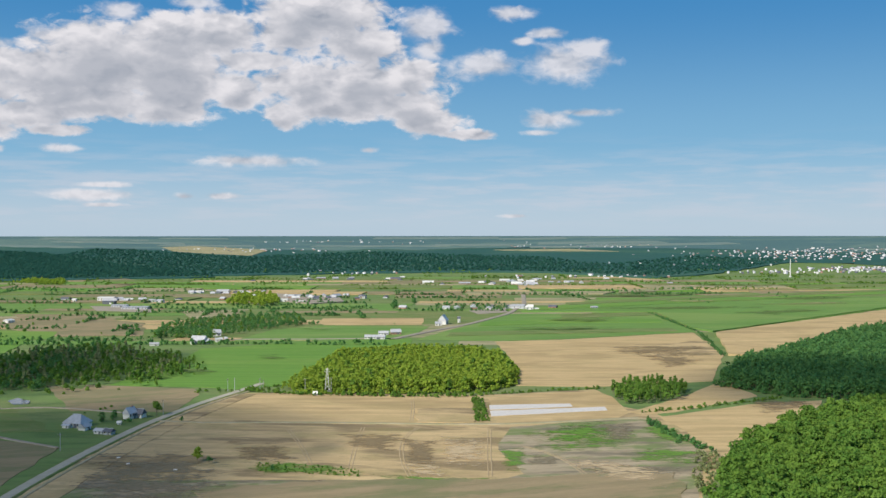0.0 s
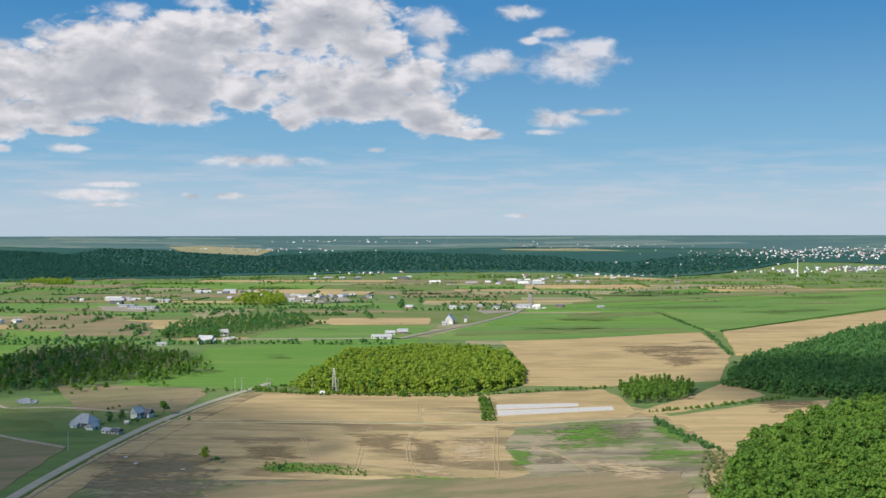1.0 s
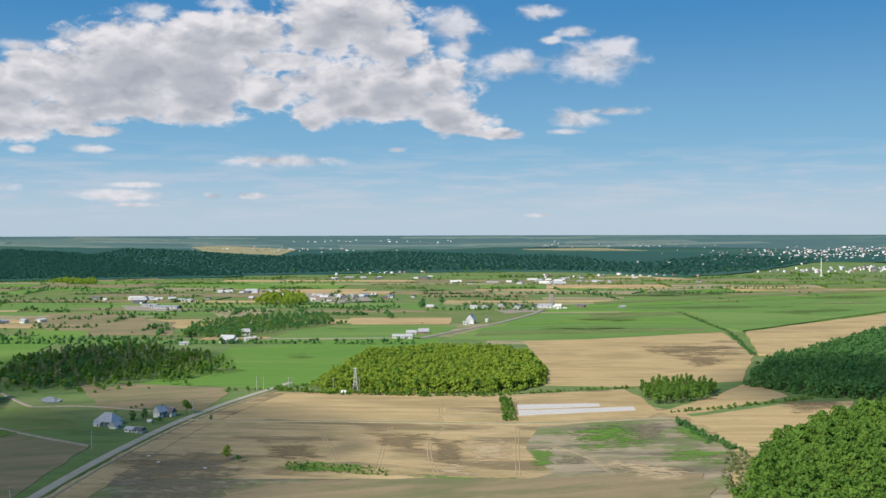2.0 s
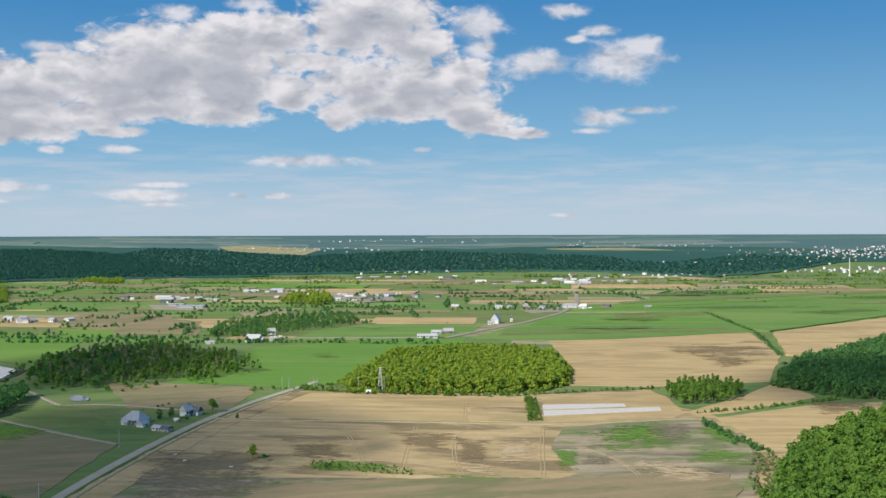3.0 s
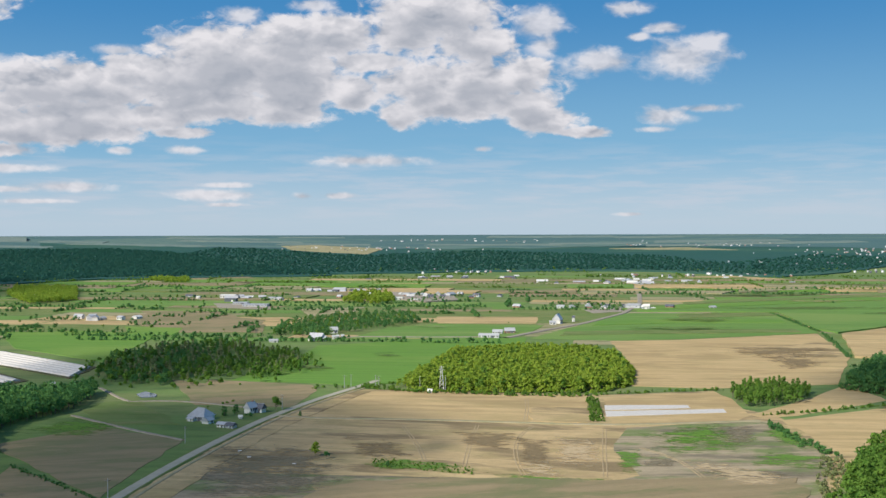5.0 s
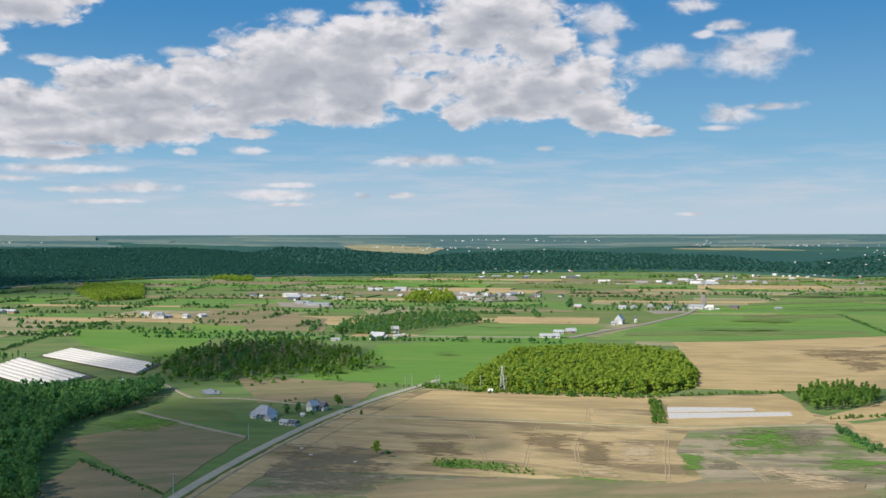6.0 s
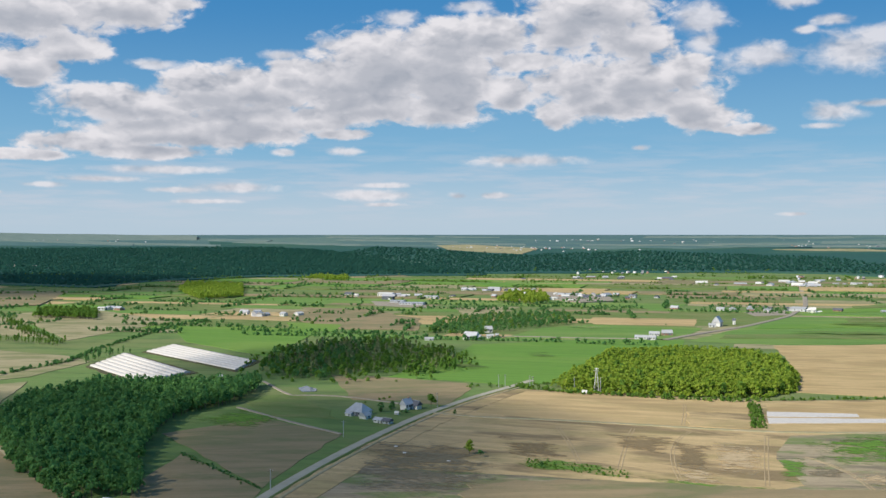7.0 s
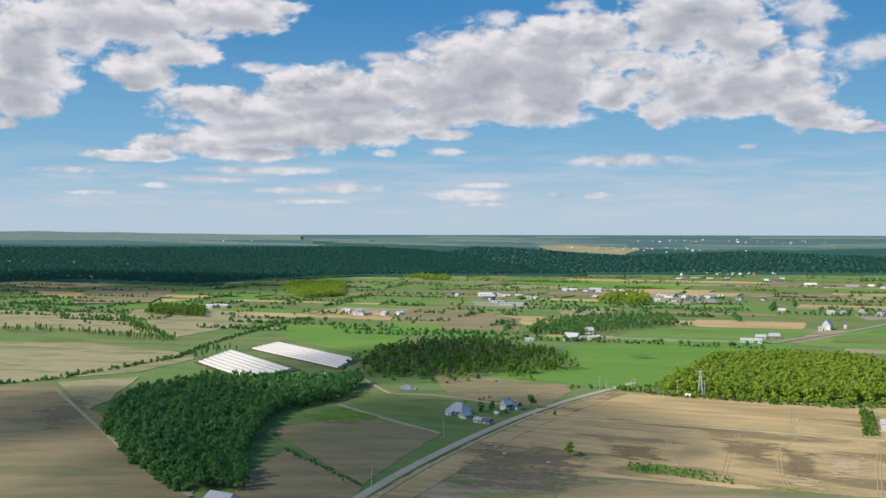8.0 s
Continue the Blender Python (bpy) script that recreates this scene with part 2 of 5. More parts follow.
M_DARK_SOIL = earth("dark_soil", (0.13, 0.11, 0.075), (0.09, 0.085, 0.05), (0.10, 0.13, 0.05), 0, 0.5, 0.5, 0.05, 0.3)
# horizon haze painted as a pale blue-green base colour
M_HAZE_DISTANCE = earth("haze_country", (0.105, 0.195, 0.19), (0.065, 0.135, 0.145), (0.17, 0.25, 0.205), 1, 0.9, 0.8, 0.003, 0.6, (0.08, 0.16, 0.18))
# horizon plots and ridge, greyed by haze put into the colour
M_HAZE_TINT = earth("haze_tint", (0.20, 0.27, 0.24), (0.15, 0.215, 0.205), (0.25, 0.29, 0.25), 1, 0.6, 0.5, 0.004, 0.4, (0.12, 0.19, 0.185))
M_ROAD = plain("road_asphalt", (0.41, 0.385, 0.30), (0.50, 0.465, 0.375), 0.15, 0.9)
M_RUT = plain("bare_earth_rut", (0.38, 0.285, 0.165), (0.50, 0.385, 0.23), 0.12, 0.95)
M_DIRT = plain("trodden_dirt", (0.46, 0.385, 0.255), (0.33, 0.31, 0.17), 0.12, 0.95)
M_WATER = plain("pond_water", (0.10, 0.13, 0.15), (0.14, 0.17, 0.19), 0.1, 0.12)
M_GRAVEL = plain("gravel", (0.40, 0.35, 0.28), (0.31, 0.27, 0.21), 0.3, 0.95)
M_FILM = plain("white_film", (0.76, 0.72, 0.67), (0.62, 0.58, 0.54), 0.4, 0.65)
M_WHITE = plain("white_siding", (0.78, 0.77, 0.74), (0.68, 0.67, 0.64), 0.6, 0.6)
M_GREY = plain("grey_metal_roof", (0.60, 0.61, 0.63), (0.50, 0.51, 0.53), 0.4, 0.45, 0.3)
M_PALE_ROOF = plain("pale_metal_roof", (0.66, 0.66, 0.68), (0.55, 0.55, 0.58), 0.4, 0.4, 0.2)
M_DARK_ROOF = plain("dark_shingle", (0.10, 0.11, 0.13), (0.16, 0.17, 0.20), 0.8, 0.8)
M_RED = plain("red_brick", (0.33, 0.17, 0.12), (0.42, 0.27, 0.20), 0.8, 0.8)
M_GLASS = plain("dark_window", (0.03, 0.035, 0.04), (0.05, 0.055, 0.06), 0.5, 0.15)
M_BARK = plain("bark", (0.13, 0.10, 0.075), (0.20, 0.165, 0.125), 1.5, 0.95)
M_STEEL = plain("galvanised_steel", (0.62, 0.63, 0.64), (0.5, 0.51, 0.52), 0.7, 0.45, 0.4)
M_LEAF = foliage("spring_leaves", (0.09, 0.225, 0.04), (0.19, 0.33, 0.055), (0.24, 0.37, 0.075), 0.42)
M_LEAF_DARK = foliage("dark_leaves", (0.085, 0.24, 0.085), (0.15, 0.32, 0.095), (0.18, 0.35, 0.11), 0.48)
# leaves of the far forest, the blue of distant haze painted in
M_LEAF_HAZE = foliage("haze_leaves", (0.04, 0.15, 0.12), (0.05, 0.165, 0.12), (0.06, 0.175, 0.12), 0.5)
M_LEAF_BARE = foliage("budding_twigs", (0.25, 0.30, 0.13), (0.33, 0.36, 0.17), (0.30, 0.36, 0.15), 0.4)
M_LEAF_LIME = foliage("lime_leaves", (0.22, 0.36, 0.045), (0.36, 0.48, 0.065), (0.42, 0.50, 0.085), 0.45)


# ---- mesh helpers ----
def rise(x, y):
    """The plain climbs gently towards the horizon."""
    return 101.0 * max(0.0, (math.hypot(x, y) - 2000.0) / 2900.0) ** 2


def rise_np(x, y):
    return 101.0 * np.maximum(0.0, (np.hypot(x, y) - 2000.0) / 2900.0) ** 2


def mesh_object(name, bm, mat, parent=None, label=""):
    me = bpy.data.meshes.new(name)
    bm.to_mesh(me)
    bm.free()
    me.materials.append(mat)
    ob = new(name, me)
    ob.parent = parent
    if label:
        ob["label"] = label
    return ob


def part(name, bm, mat, parent, label=""):
    return mesh_object(name, bm, mat, parent, label)


def quads_object(name, verts, quads, mats, slots=None, tint=None, parent=None):
    """One mesh from arrays of corners and quads."""
    me = bpy.data.meshes.new(name)
    me.vertices.add(len(verts))
    me.vertices.foreach_set("co", np.asarray(verts, np.float32).ravel())
    me.loops.add(quads.size)
    me.loops.foreach_set("vertex_index", quads.astype(np.int32).ravel())
    me.polygons.add(len(quads))
    me.polygons.foreach_set("loop_start", np.arange(0, quads.size, 4, dtype=np.int32))
    for m in mats:
        me.materials.append(m)
    if slots is not None:
        me.polygons.foreach_set("material_index", slots.astype(np.int32))
    if tint is not None:
        me.attributes.new("tint", "FLOAT", "FACE").data.foreach_set("value", tint.astype(np.float32))
    me.update(calc_edges=True)
    ob = new(name, me)
    ob.parent = parent
    return ob


def inside(px, py, poly):
    """Which of the points lie in a polygon."""
    hit = np.zeros(len(px), bool)
    for (x0, y0), (x1, y1) in zip(poly, poly[1:] + poly[:1]):
        cross = (y0 > py) != (y1 > py)
        hit ^= cross & (px < (x1 - x0) * (py - y0) / (y1 - y0 + 1e-9) + x0)
    return hit


def outline(poly, step, jitter, rng):
    """A polygon's rim in short steps that wander a little."""
    out = []
    for (x0, y0), (x1, y1) in zip(poly, poly[1:] + poly[:1]):
        n = max(1, int(math.hypot(x1 - x0, y1 - y0) / step))
        for i in range(n):
            u = i / n
            out.append((x0 + (x1 - x0) * u + rng.uniform(-jitter, jitter), y0 + (y1 - y0) * u + rng.uniform(-jitter, jitter)))
    return out


FIELD_COUNT = [0]


def field(name, poly, mat, label, category="field", height=0.06, step=14.0, jitter=1.2):
    """A worked patch of land, a thin layer on the ground with an uneven rim."""
    FIELD_COUNT[0] += 1
    rng = random.Random(FIELD_COUNT[0])
    if height == 0.06 and max(math.hypot(*p) for p in poly) > 850:
        height = 0.25
    height += 0.004 * FIELD_COUNT[0]
    rim = outline(poly, step, jitter, rng)
    bm = bmesh.new()
    far = max(math.hypot(*p) for p in poly) > 2000
    top = [bm.verts.new((x, y, rise(x, y) + height + (1.6 if far else 0))) for x, y in rim]
    low = [bm.verts.new((x, y, rise(x, y) - 0.3)) for x, y in rim]
    bm.faces.new(top)
    n = len(rim)
    for i in range(n):
        bm.faces.new((top[i], top[(i + 1) % n], low[(i + 1) % n], low[i]))
    bmesh.ops.recalc_face_normals(bm, faces=bm.faces[:])
    bmesh.ops.triangulate(bm, faces=[f for f in bm.faces if len(f.verts) > 4])
    if far:
        lows = set(low)
        for _ in range(5):
            long_edges = [e for e in bm.edges if e.calc_length() > 130 and e.verts[0] not in lows and e.verts[1] not in lows]
            if not long_edges:
                break
            fresh = bmesh.ops.subdivide_edges(bm, edges=long_edges, cuts=1)["geom_inner"]
            bmesh.ops.triangulate(bm, faces=[f for f in bm.faces if len(f.verts) > 4])
            for v in fresh:
                if isinstance(v, bmesh.types.BMVert):
                    v.co.z = rise(v.co.x, v.co.y) + height + 1.6
    return tagged(mesh_object(name, bm, mat), label, category, kind="structure")


def ribbon(name, line, width, mat, label, category="road", height=0.35, kind="structure"):
    """A strip of ground along a line, with a cambered top."""
    pts = []
    for (x0, y0), (x1, y1) in zip(line, line[1:]):
        n = max(1, int(math.hypot(x1 - x0, y1 - y0) / 15))
        pts += [(x0 + (x1 - x0) * i / n, y0 + (y1 - y0) * i / n) for i in range(n)]
    pts.append(line[-1])
    for _ in range(3):
        pts = [pts[0]] + [tuple((a + 2 * b + c) / 4 for a, b, c in zip(p, q, r)) for p, q, r in zip(pts, pts[1:], pts[2:])] + [pts[-1]]
    bm = bmesh.new()
    rows = []
    for i, (x, y) in enumerate(pts):
        (ax, ay), (bx, by) = pts[max(0, i - 1)], pts[min(len(pts) - 1, i + 1)]
        d = math.hypot(bx - ax, by - ay) or 1
        nx, ny = -(by - ay) / d, (bx - ax) / d
        z = rise(x, y)
        rows.append([bm.verts.new((x + nx * width * u, y + ny * width * u, z + h)) for u, h in
                     ((-0.62, -0.2), (-0.5, height), (0, height + 0.08), (0.5, height), (0.62, -0.2))])
    for a, b in zip(rows, rows[1:]):
        for i in range(4):
            bm.faces.new((a[i], a[i + 1], b[i + 1], b[i]))
    bmesh.ops.recalc_face_normals(bm, faces=bm.faces[:])
    return tagged(mesh_object(name, bm, mat), label, category, kind=kind)


# ---- the ground, one sheet to the horizon ----
radii = np.concatenate([np.linspace(0.01, 400, 20), np.linspace(430, 2000, 40), np.linspace(2050, 4930, 60)])
SPOKES = 180
angles = np.linspace(0, 2 * np.pi, SPOKES, endpoint=False)
gr_r, gr_a = np.meshgrid(radii, angles, indexing="ij")
gx, gy = gr_r * np.sin(gr_a), gr_r * np.cos(gr_a)
gz = rise_np(gx, gy)
idx = np.arange(gx.size).reshape(gx.shape)
nxt = np.roll(idx, -1, axis=1)
quads = np.stack([idx[:-1], nxt[:-1], nxt[1:], idx[1:]], -1).reshape(-1, 4)[:, ::-1]
ground = quads_object("ground", np.stack([gx, gy, gz], -1).reshape(-1, 3), quads, [M_GROUND])
tagged(ground, "green meadow and rough grass of a wide plain", "ground", kind="structure")

# ---- fields ----
# long plots of the plain beyond, side by side like planks
rng_p = random.Random(12)
PLOTS = ((M_GREEN, "green"), (M_LIME, "light green"), (M_VERGE, "rough green"), (M_PALE, "pale stubble"), (M_BROWN, "brown bare"), (M_VERGE, "rough green"), (M_TAN, "tan bare"))
belt_lines = []
y0 = 1080.0
while y0 < 2950:
    depth = rng_p.uniform(33, 76) * (y0 / 1400)
    x0 = -0.87 * y0 - rng_p.uniform(0, 200)
    while x0 < 0.54 * y0:
        length = rng_p.uniform(120, 460)
        mat, word = rng_p.choice(PLOTS)
        skew = rng_p.uniform(-9, 9)
        gap = rng_p.uniform(2, 14)
        poly = [(x0 + gap, y0), (x0 + length, y0 + skew), (x0 + length + 6, y0 + depth - 4 + skew), (x0 + gap, y0 + depth - 4)]
        if rng_p.random() < 0.8 and max(math.hypot(*p) for p in poly) < 2620:
            field("field", poly, mat, f"long {word} plot of the far plain", height=0.02, step=25, jitter=3)
        for _ in range(rng_p.choice((1, 1, 2))):
            u, v = sorted((rng_p.random(), rng_p.random()))
            belt_lines.append(((x0 + length * u, y0 - 3 + skew * u), (x0 + length * v, y0 - 3 + skew * v)))
        if rng_p.random() < 0.22:
            belt_lines.append(((x0, y0), (x0 + rng_p.uniform(-20, 20), y0 + depth * 1.6)))
        x0 += length
    y0 += depth
# plots near the horizon, their haze painted in as greyed green
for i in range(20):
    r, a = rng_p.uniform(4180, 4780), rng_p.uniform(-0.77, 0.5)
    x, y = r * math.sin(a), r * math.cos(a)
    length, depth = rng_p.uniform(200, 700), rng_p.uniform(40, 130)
    mat, word = M_HAZE_TINT, "haze-tinted green"
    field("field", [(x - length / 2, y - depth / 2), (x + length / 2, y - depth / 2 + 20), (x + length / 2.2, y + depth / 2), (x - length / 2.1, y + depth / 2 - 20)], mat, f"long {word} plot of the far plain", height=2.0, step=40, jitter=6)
FIELD_COUNT[0] = 0
SOIL, CROP = "dry tan ploughed field with faint machine rows", "bright green field of young crop"
field("fallow", [(-183.4, 439.8), (-175.1, 542.3), (-162.0, 632.6), (-145.7, 754.5), (29.7, 742.9), (112.1, 769.6), (120.6, 691.3), (134.6, 669.8), (154.7, 558.9), (114.4, 456.1), (93.3, 368.6), (-164.1, 372.2)], M_TAN_STAINED, "tan fallow soil between the field plots", height=0.04)
field("field", [(-150.9, 649.6), (-140.2, 746.1), (19.8, 737.6), (18.2, 637.5), (-61.5, 628.5)], M_TAN, SOIL)
field("field", [(32.1, 727.4), (69.6, 751.8), (110.9, 761.2), (119.1, 735.0), (119.2, 669.0), (109.9, 651.9), (52.1, 628.3), (32.0, 628.0)], M_TAN, SOIL)
field("field", [(-168.8, 559.6), (-162.0, 632.6), (-61.0, 622.7), (27.6, 618.5), (25.3, 484.7), (-37.9, 484.8), (-92.0, 488.6), (-175.4, 492.9)], M_TAN_STAINED, "tan field with dark damp stains and wheel marks")
field("field", [(-178.4, 483.7), (-91.6, 486.3), (25.3, 484.7), (39.5, 499.5), (119.1, 484.0), (96.5, 383.5), (23.3, 352.6), (-57.4, 353.2), (-169.7, 387.4)], M_SCRUB, "brown rough field with dark damp soil")
field("field", [(39.8, 618.7), (109.3, 647.8), (127.1, 648.5), (138.5, 550.6), (119.1, 484.0), (39.5, 499.5), (28.5, 554.4)], M_SCRUB, "weedy fallow field of pale soil and grass")
field("field", [(55.3, 1111.6), (132.9, 1131.7), (290.9, 1211.8), (263.6, 980.3), (210.3, 810.3), (113.6, 781.2), (50.0, 788.2), (62.5, 969.6)], M_TAN, SOIL)
field("field", [(192.4, 1062.0), (288.8, 1124.3), (260.8, 980.0), (203.6, 975.9)], M_TAN_STAINED, "tan field with dark damp stains", jitter=4)
field("field", [(314.6, 1200.7), (666.7, 1562.0), (921.2, 1811.1), (692.5, 1356.4), (456.9, 1215.8), (300.4, 974.5), (269.1, 980.7)], M_TAN, SOIL)
field("field", [(120.2, 671.3), (166.5, 732.1), (218.0, 814.0), (222.9, 735.7), (149.5, 670.5), (125.7, 660.9)], M_TAN, SOIL)
field("field", [(135.8, 653.1), (206.9, 700.7), (262.1, 718.9), (220.5, 630.6), (158.4, 566.8), (145.2, 561.4)], M_TAN, SOIL)
field("field", [(-28.7, 1134.8), (93.2, 1492.5), (303.2, 1505.2), (295.9, 1219.0), (133.7, 1137.8), (55.6, 1117.4)], M_GREEN, CROP)
field("field", [(114.8, 1524.9), (254.8, 1784.3), (938.3, 2205.5), (1179.7, 2324.0), (944.2, 1856.5), (686.3, 1608.7), (314.7, 1214.0), (300.9, 1254.5), (309.5, 1516.1)], M_GREEN, CROP)
for strip, mat in (([(145.9, 1605.8), (436.6, 1787.9), (861.4, 2023.5), (832.5, 1955.3), (419.4, 1716.7), (144.6, 1548.1)], M_LIME), ([(199.7, 1710.2), (521.8, 1922.3), (891.4, 2094.5), (868.8, 2041.0), (504.0, 1856.2), (197.9, 1657.8)], M_VERGE),
                   ([(163.7, 1464.8), (318.0, 1538.2), (605.5, 1618.5), (723.6, 1697.1), (696.6, 1633.0), (579.8, 1548.8), (321.2, 1476.4), (161.0, 1407.4)], M_VERGE), ([(52.9, 1350.5), (156.3, 1398.0), (289.4, 1398.1), (286.0, 1346.0), (149.5, 1336.8), (44.1, 1293.3)], M_LIME),
                   ([(10.0, 1212.2), (139.3, 1243.5), (276.3, 1266.9), (277.1, 1224.2), (133.9, 1194.9), (3.7, 1165.8)], M_VERGE), ([(350.3, 1311.7), (482.3, 1418.8), (688.0, 1631.6), (668.1, 1583.7), (464.2, 1364.8), (343.4, 1258.6)], M_LIME)):
    field("field", strip, mat, "narrow strip of a green field", height=0.75)
field("field", [(-254.2, 792.3), (-235.5, 915.5), (-241.8, 1044.4), (-129.7, 1113.6), (-34.8, 1141.0), (-23.6, 926.6), (-102.2, 870.9), (-118.2, 790.0), (-148.8, 771.2), (-189.4, 782.0)], M_LIME, CROP)
field("field", [(-225.4, 1119.0), (-203.9, 1246.7), (-151.4, 1304.3), (-16.0, 1293.0), (-37.2, 1159.6), (-84.3, 1129.8)], M_GREEN, CROP)
field("field", [(-164.2, 1416.4), (-26.4, 1421.8), (-26.4, 1316.9), (-150.9, 1312.2)], M_TAN, SOIL)
field("field", [(-273.1, 793.7), (-183.0, 773.0), (-174.1, 742.8), (-175.2, 671.8), (-196.6, 673.1), (-260.8, 756.6)], M_BROWN, "brown ploughed field beside the farmhouse")
field("field", [(-619.5, 1492.9), (-497.7, 1495.5), (-364.0, 1274.5), (-338.1, 1170.3), (-404.3, 1189.7), (-531.0, 1356.1)], M_BROWN, "brown bare field between green plots")
field("field", [(230.5, 2070.2), (351.3, 2079.5), (301.0, 1965.1), (225.3, 1976.9)], M_PALE, "pale stubble field")
field("field", [(231.9, 2563.2), (428.0, 2619.0), (525.1, 2485.9), (272.3, 2448.4)], M_TAN, SOIL)
field("field", [(-504.0, 2460.7), (-302.4, 2404.0), (-228.9, 2291.6), (-452.0, 2264.3)], M_TAN, SOIL)
field("field", [(-881.6, 2448.7), (-765.1, 2524.4), (-651.3, 2364.9), (-760.8, 2256.1)], M_BROWN, "brown bare field between green plots")
field("field", [(-1105.8, 4108.2), (-989.5, 4183.5), (-670.7, 4008.8), (-676.3, 3692.4), (-954.0, 3772.8)], M_PALE, "pale stubble field by a far village", height=1)
field("field", [(545.7, 3574.5), (791.2, 3659.7), (679.9, 3223.4), (513.5, 3250.9)], M_GREEN, CROP, height=1)
field("field", [(199.4, 4056.4), (495.4, 4082.7), (659.0, 3914.3), (342.8, 3795.3)], M_PALE, "pale stubble field by a far village", height=1)
field("field", [(-305.8, 535.5), (-271.1, 594.0), (-207.3, 560.5), (-198.3, 431.9), (-242.1, 473.8)], M_BROWN, "brown ploughed field beside the country road")
field("field", [(-268.9, 487.5), (-196.4, 427.8), (-191.4, 393.1), (-183.9, 336.6), (-208.9, 328.1), (-255.3, 422.2)], M_BROWN, "brown ploughed field beside the country road")
field("field", [(-321.3, 667.1), (-289.6, 692.3), (-223.6, 604.7), (-274.6, 601.6)], M_VERGE, "rough grey green pasture", jitter=3)
field("field", [(-302.0, 791.0), (-224.1, 747.0), (-182.4, 748.6), (-204.7, 683.2), (-242.2, 676.7)], M_BROWN, "brown ploughed field beside the farmhouse")
field("field", [(-609.4, 544.5), (-583.5, 611.4), (-558.7, 647.2), (-377.6, 494.9), (-264.0, 395.9), (-214.6, 296.6), (-317.6, 265.5)], M_BROWN, "broad brown field under patchy light")
field("field", [(-831.5, 750.6), (-815.2, 861.2), (-716.6, 885.2), (-585.2, 849.3), (-538.6, 817.0), (-529.5, 717.5), (-566.9, 660.5), (-589.9, 618.2), (-626.1, 559.9)], M_PALE, "pale dry field with faint tracks")
field("field", [(-552.0, 646.1), (-513.1, 694.7), (-458.4, 585.3), (-448.3, 553.3)], M_PALE, "pale dry field beside the wood")
field("field", [(-1222.6, 1111.2), (-1047.8, 1182.6), (-968.2, 1239.3), (-706.8, 994.4), (-860.4, 1010.5), (-1077.7, 977.9)], M_PALE, "pale dry field with faint tracks")
field("field", [(-959.9, 1261.8), (-941.4, 1403.2), (-679.7, 1218.2), (-669.2, 972.9)], M_PALE, "pale dry field with faint tracks")
field("field", [(-1395.5, 1733.9), (-1215.9, 1774.6), (-1028.9, 1420.6), (-1124.4, 1337.9)], M_BROWN, "brown bare field between green plots")
field("field", [(-619.4, 1401.7), (-542.1, 1465.5), (-382.1, 1344.1), (-355.7, 1181.9), (-431.8, 1167.3), (-529.3, 1267.5)], M_BROWN, "brown bare field between green plots")
field("field", [(-627.5, 1124.0), (-567.6, 1183.5), (-450.6, 1144.9), (-400.7, 892.9), (-540.8, 992.0)], M_LIME, CROP)
field("field", [(-532.4, 1239.0), (-452.9, 1224.3), (-427.8, 1138.5), (-480.5, 1134.1)], M_LIME, CROP)
field("field", [(-387.5, 1542.2), (-295.7, 1585.2), (-290.6, 1436.1), (-337.3, 1404.2)], M_PALE, "pale bare lot beside the workshops")

# forest floor and wooded ring, with the haze blue painted in
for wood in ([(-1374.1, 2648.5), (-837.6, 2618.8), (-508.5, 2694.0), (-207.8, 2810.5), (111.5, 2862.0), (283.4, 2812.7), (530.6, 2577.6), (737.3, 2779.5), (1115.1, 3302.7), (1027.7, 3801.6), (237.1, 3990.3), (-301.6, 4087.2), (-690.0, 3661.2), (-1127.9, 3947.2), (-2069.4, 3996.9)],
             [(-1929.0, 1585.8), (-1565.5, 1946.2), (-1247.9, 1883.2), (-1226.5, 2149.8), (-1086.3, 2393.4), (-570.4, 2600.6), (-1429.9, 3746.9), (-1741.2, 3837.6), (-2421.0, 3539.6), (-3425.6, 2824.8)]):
    field("woodland", wood, M_HAZE_WOODLAND, "dark floor of the far forest belt, tinted haze blue", "woodland", height=1.0, step=60, jitter=14)
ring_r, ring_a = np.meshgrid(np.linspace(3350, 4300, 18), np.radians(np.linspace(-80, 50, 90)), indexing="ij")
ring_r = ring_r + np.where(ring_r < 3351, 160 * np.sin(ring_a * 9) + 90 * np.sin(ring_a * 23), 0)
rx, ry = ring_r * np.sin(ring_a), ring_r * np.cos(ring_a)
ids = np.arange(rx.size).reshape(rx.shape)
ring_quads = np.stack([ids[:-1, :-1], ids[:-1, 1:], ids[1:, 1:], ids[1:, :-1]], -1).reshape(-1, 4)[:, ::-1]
tagged(quads_object("woodland", np.stack([rx, ry, rise_np(rx, ry) + 1.2], -1).reshape(-1, 3), ring_quads, [M_HAZE_WOODLAND]),
       "wooded country towards the horizon, tinted blue-green for haze", "woodland", kind="structure")

# outermost ring of country, whose pale tint paints the haze
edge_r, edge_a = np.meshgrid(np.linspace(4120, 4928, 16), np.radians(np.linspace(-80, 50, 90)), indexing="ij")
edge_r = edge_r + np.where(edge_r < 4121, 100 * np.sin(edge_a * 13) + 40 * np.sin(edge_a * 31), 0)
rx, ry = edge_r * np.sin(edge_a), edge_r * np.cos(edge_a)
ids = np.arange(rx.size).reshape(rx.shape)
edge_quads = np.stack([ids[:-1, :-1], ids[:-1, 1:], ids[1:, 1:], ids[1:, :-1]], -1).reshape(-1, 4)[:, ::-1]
tagged(quads_object("backdrop", np.stack([rx, ry, rise_np(rx, ry) + 1.8], -1).reshape(-1, 3), edge_quads, [M_HAZE_DISTANCE]),
       "country along the horizon, tinted pale blue-green for haze", "backdrop", kind="structure")
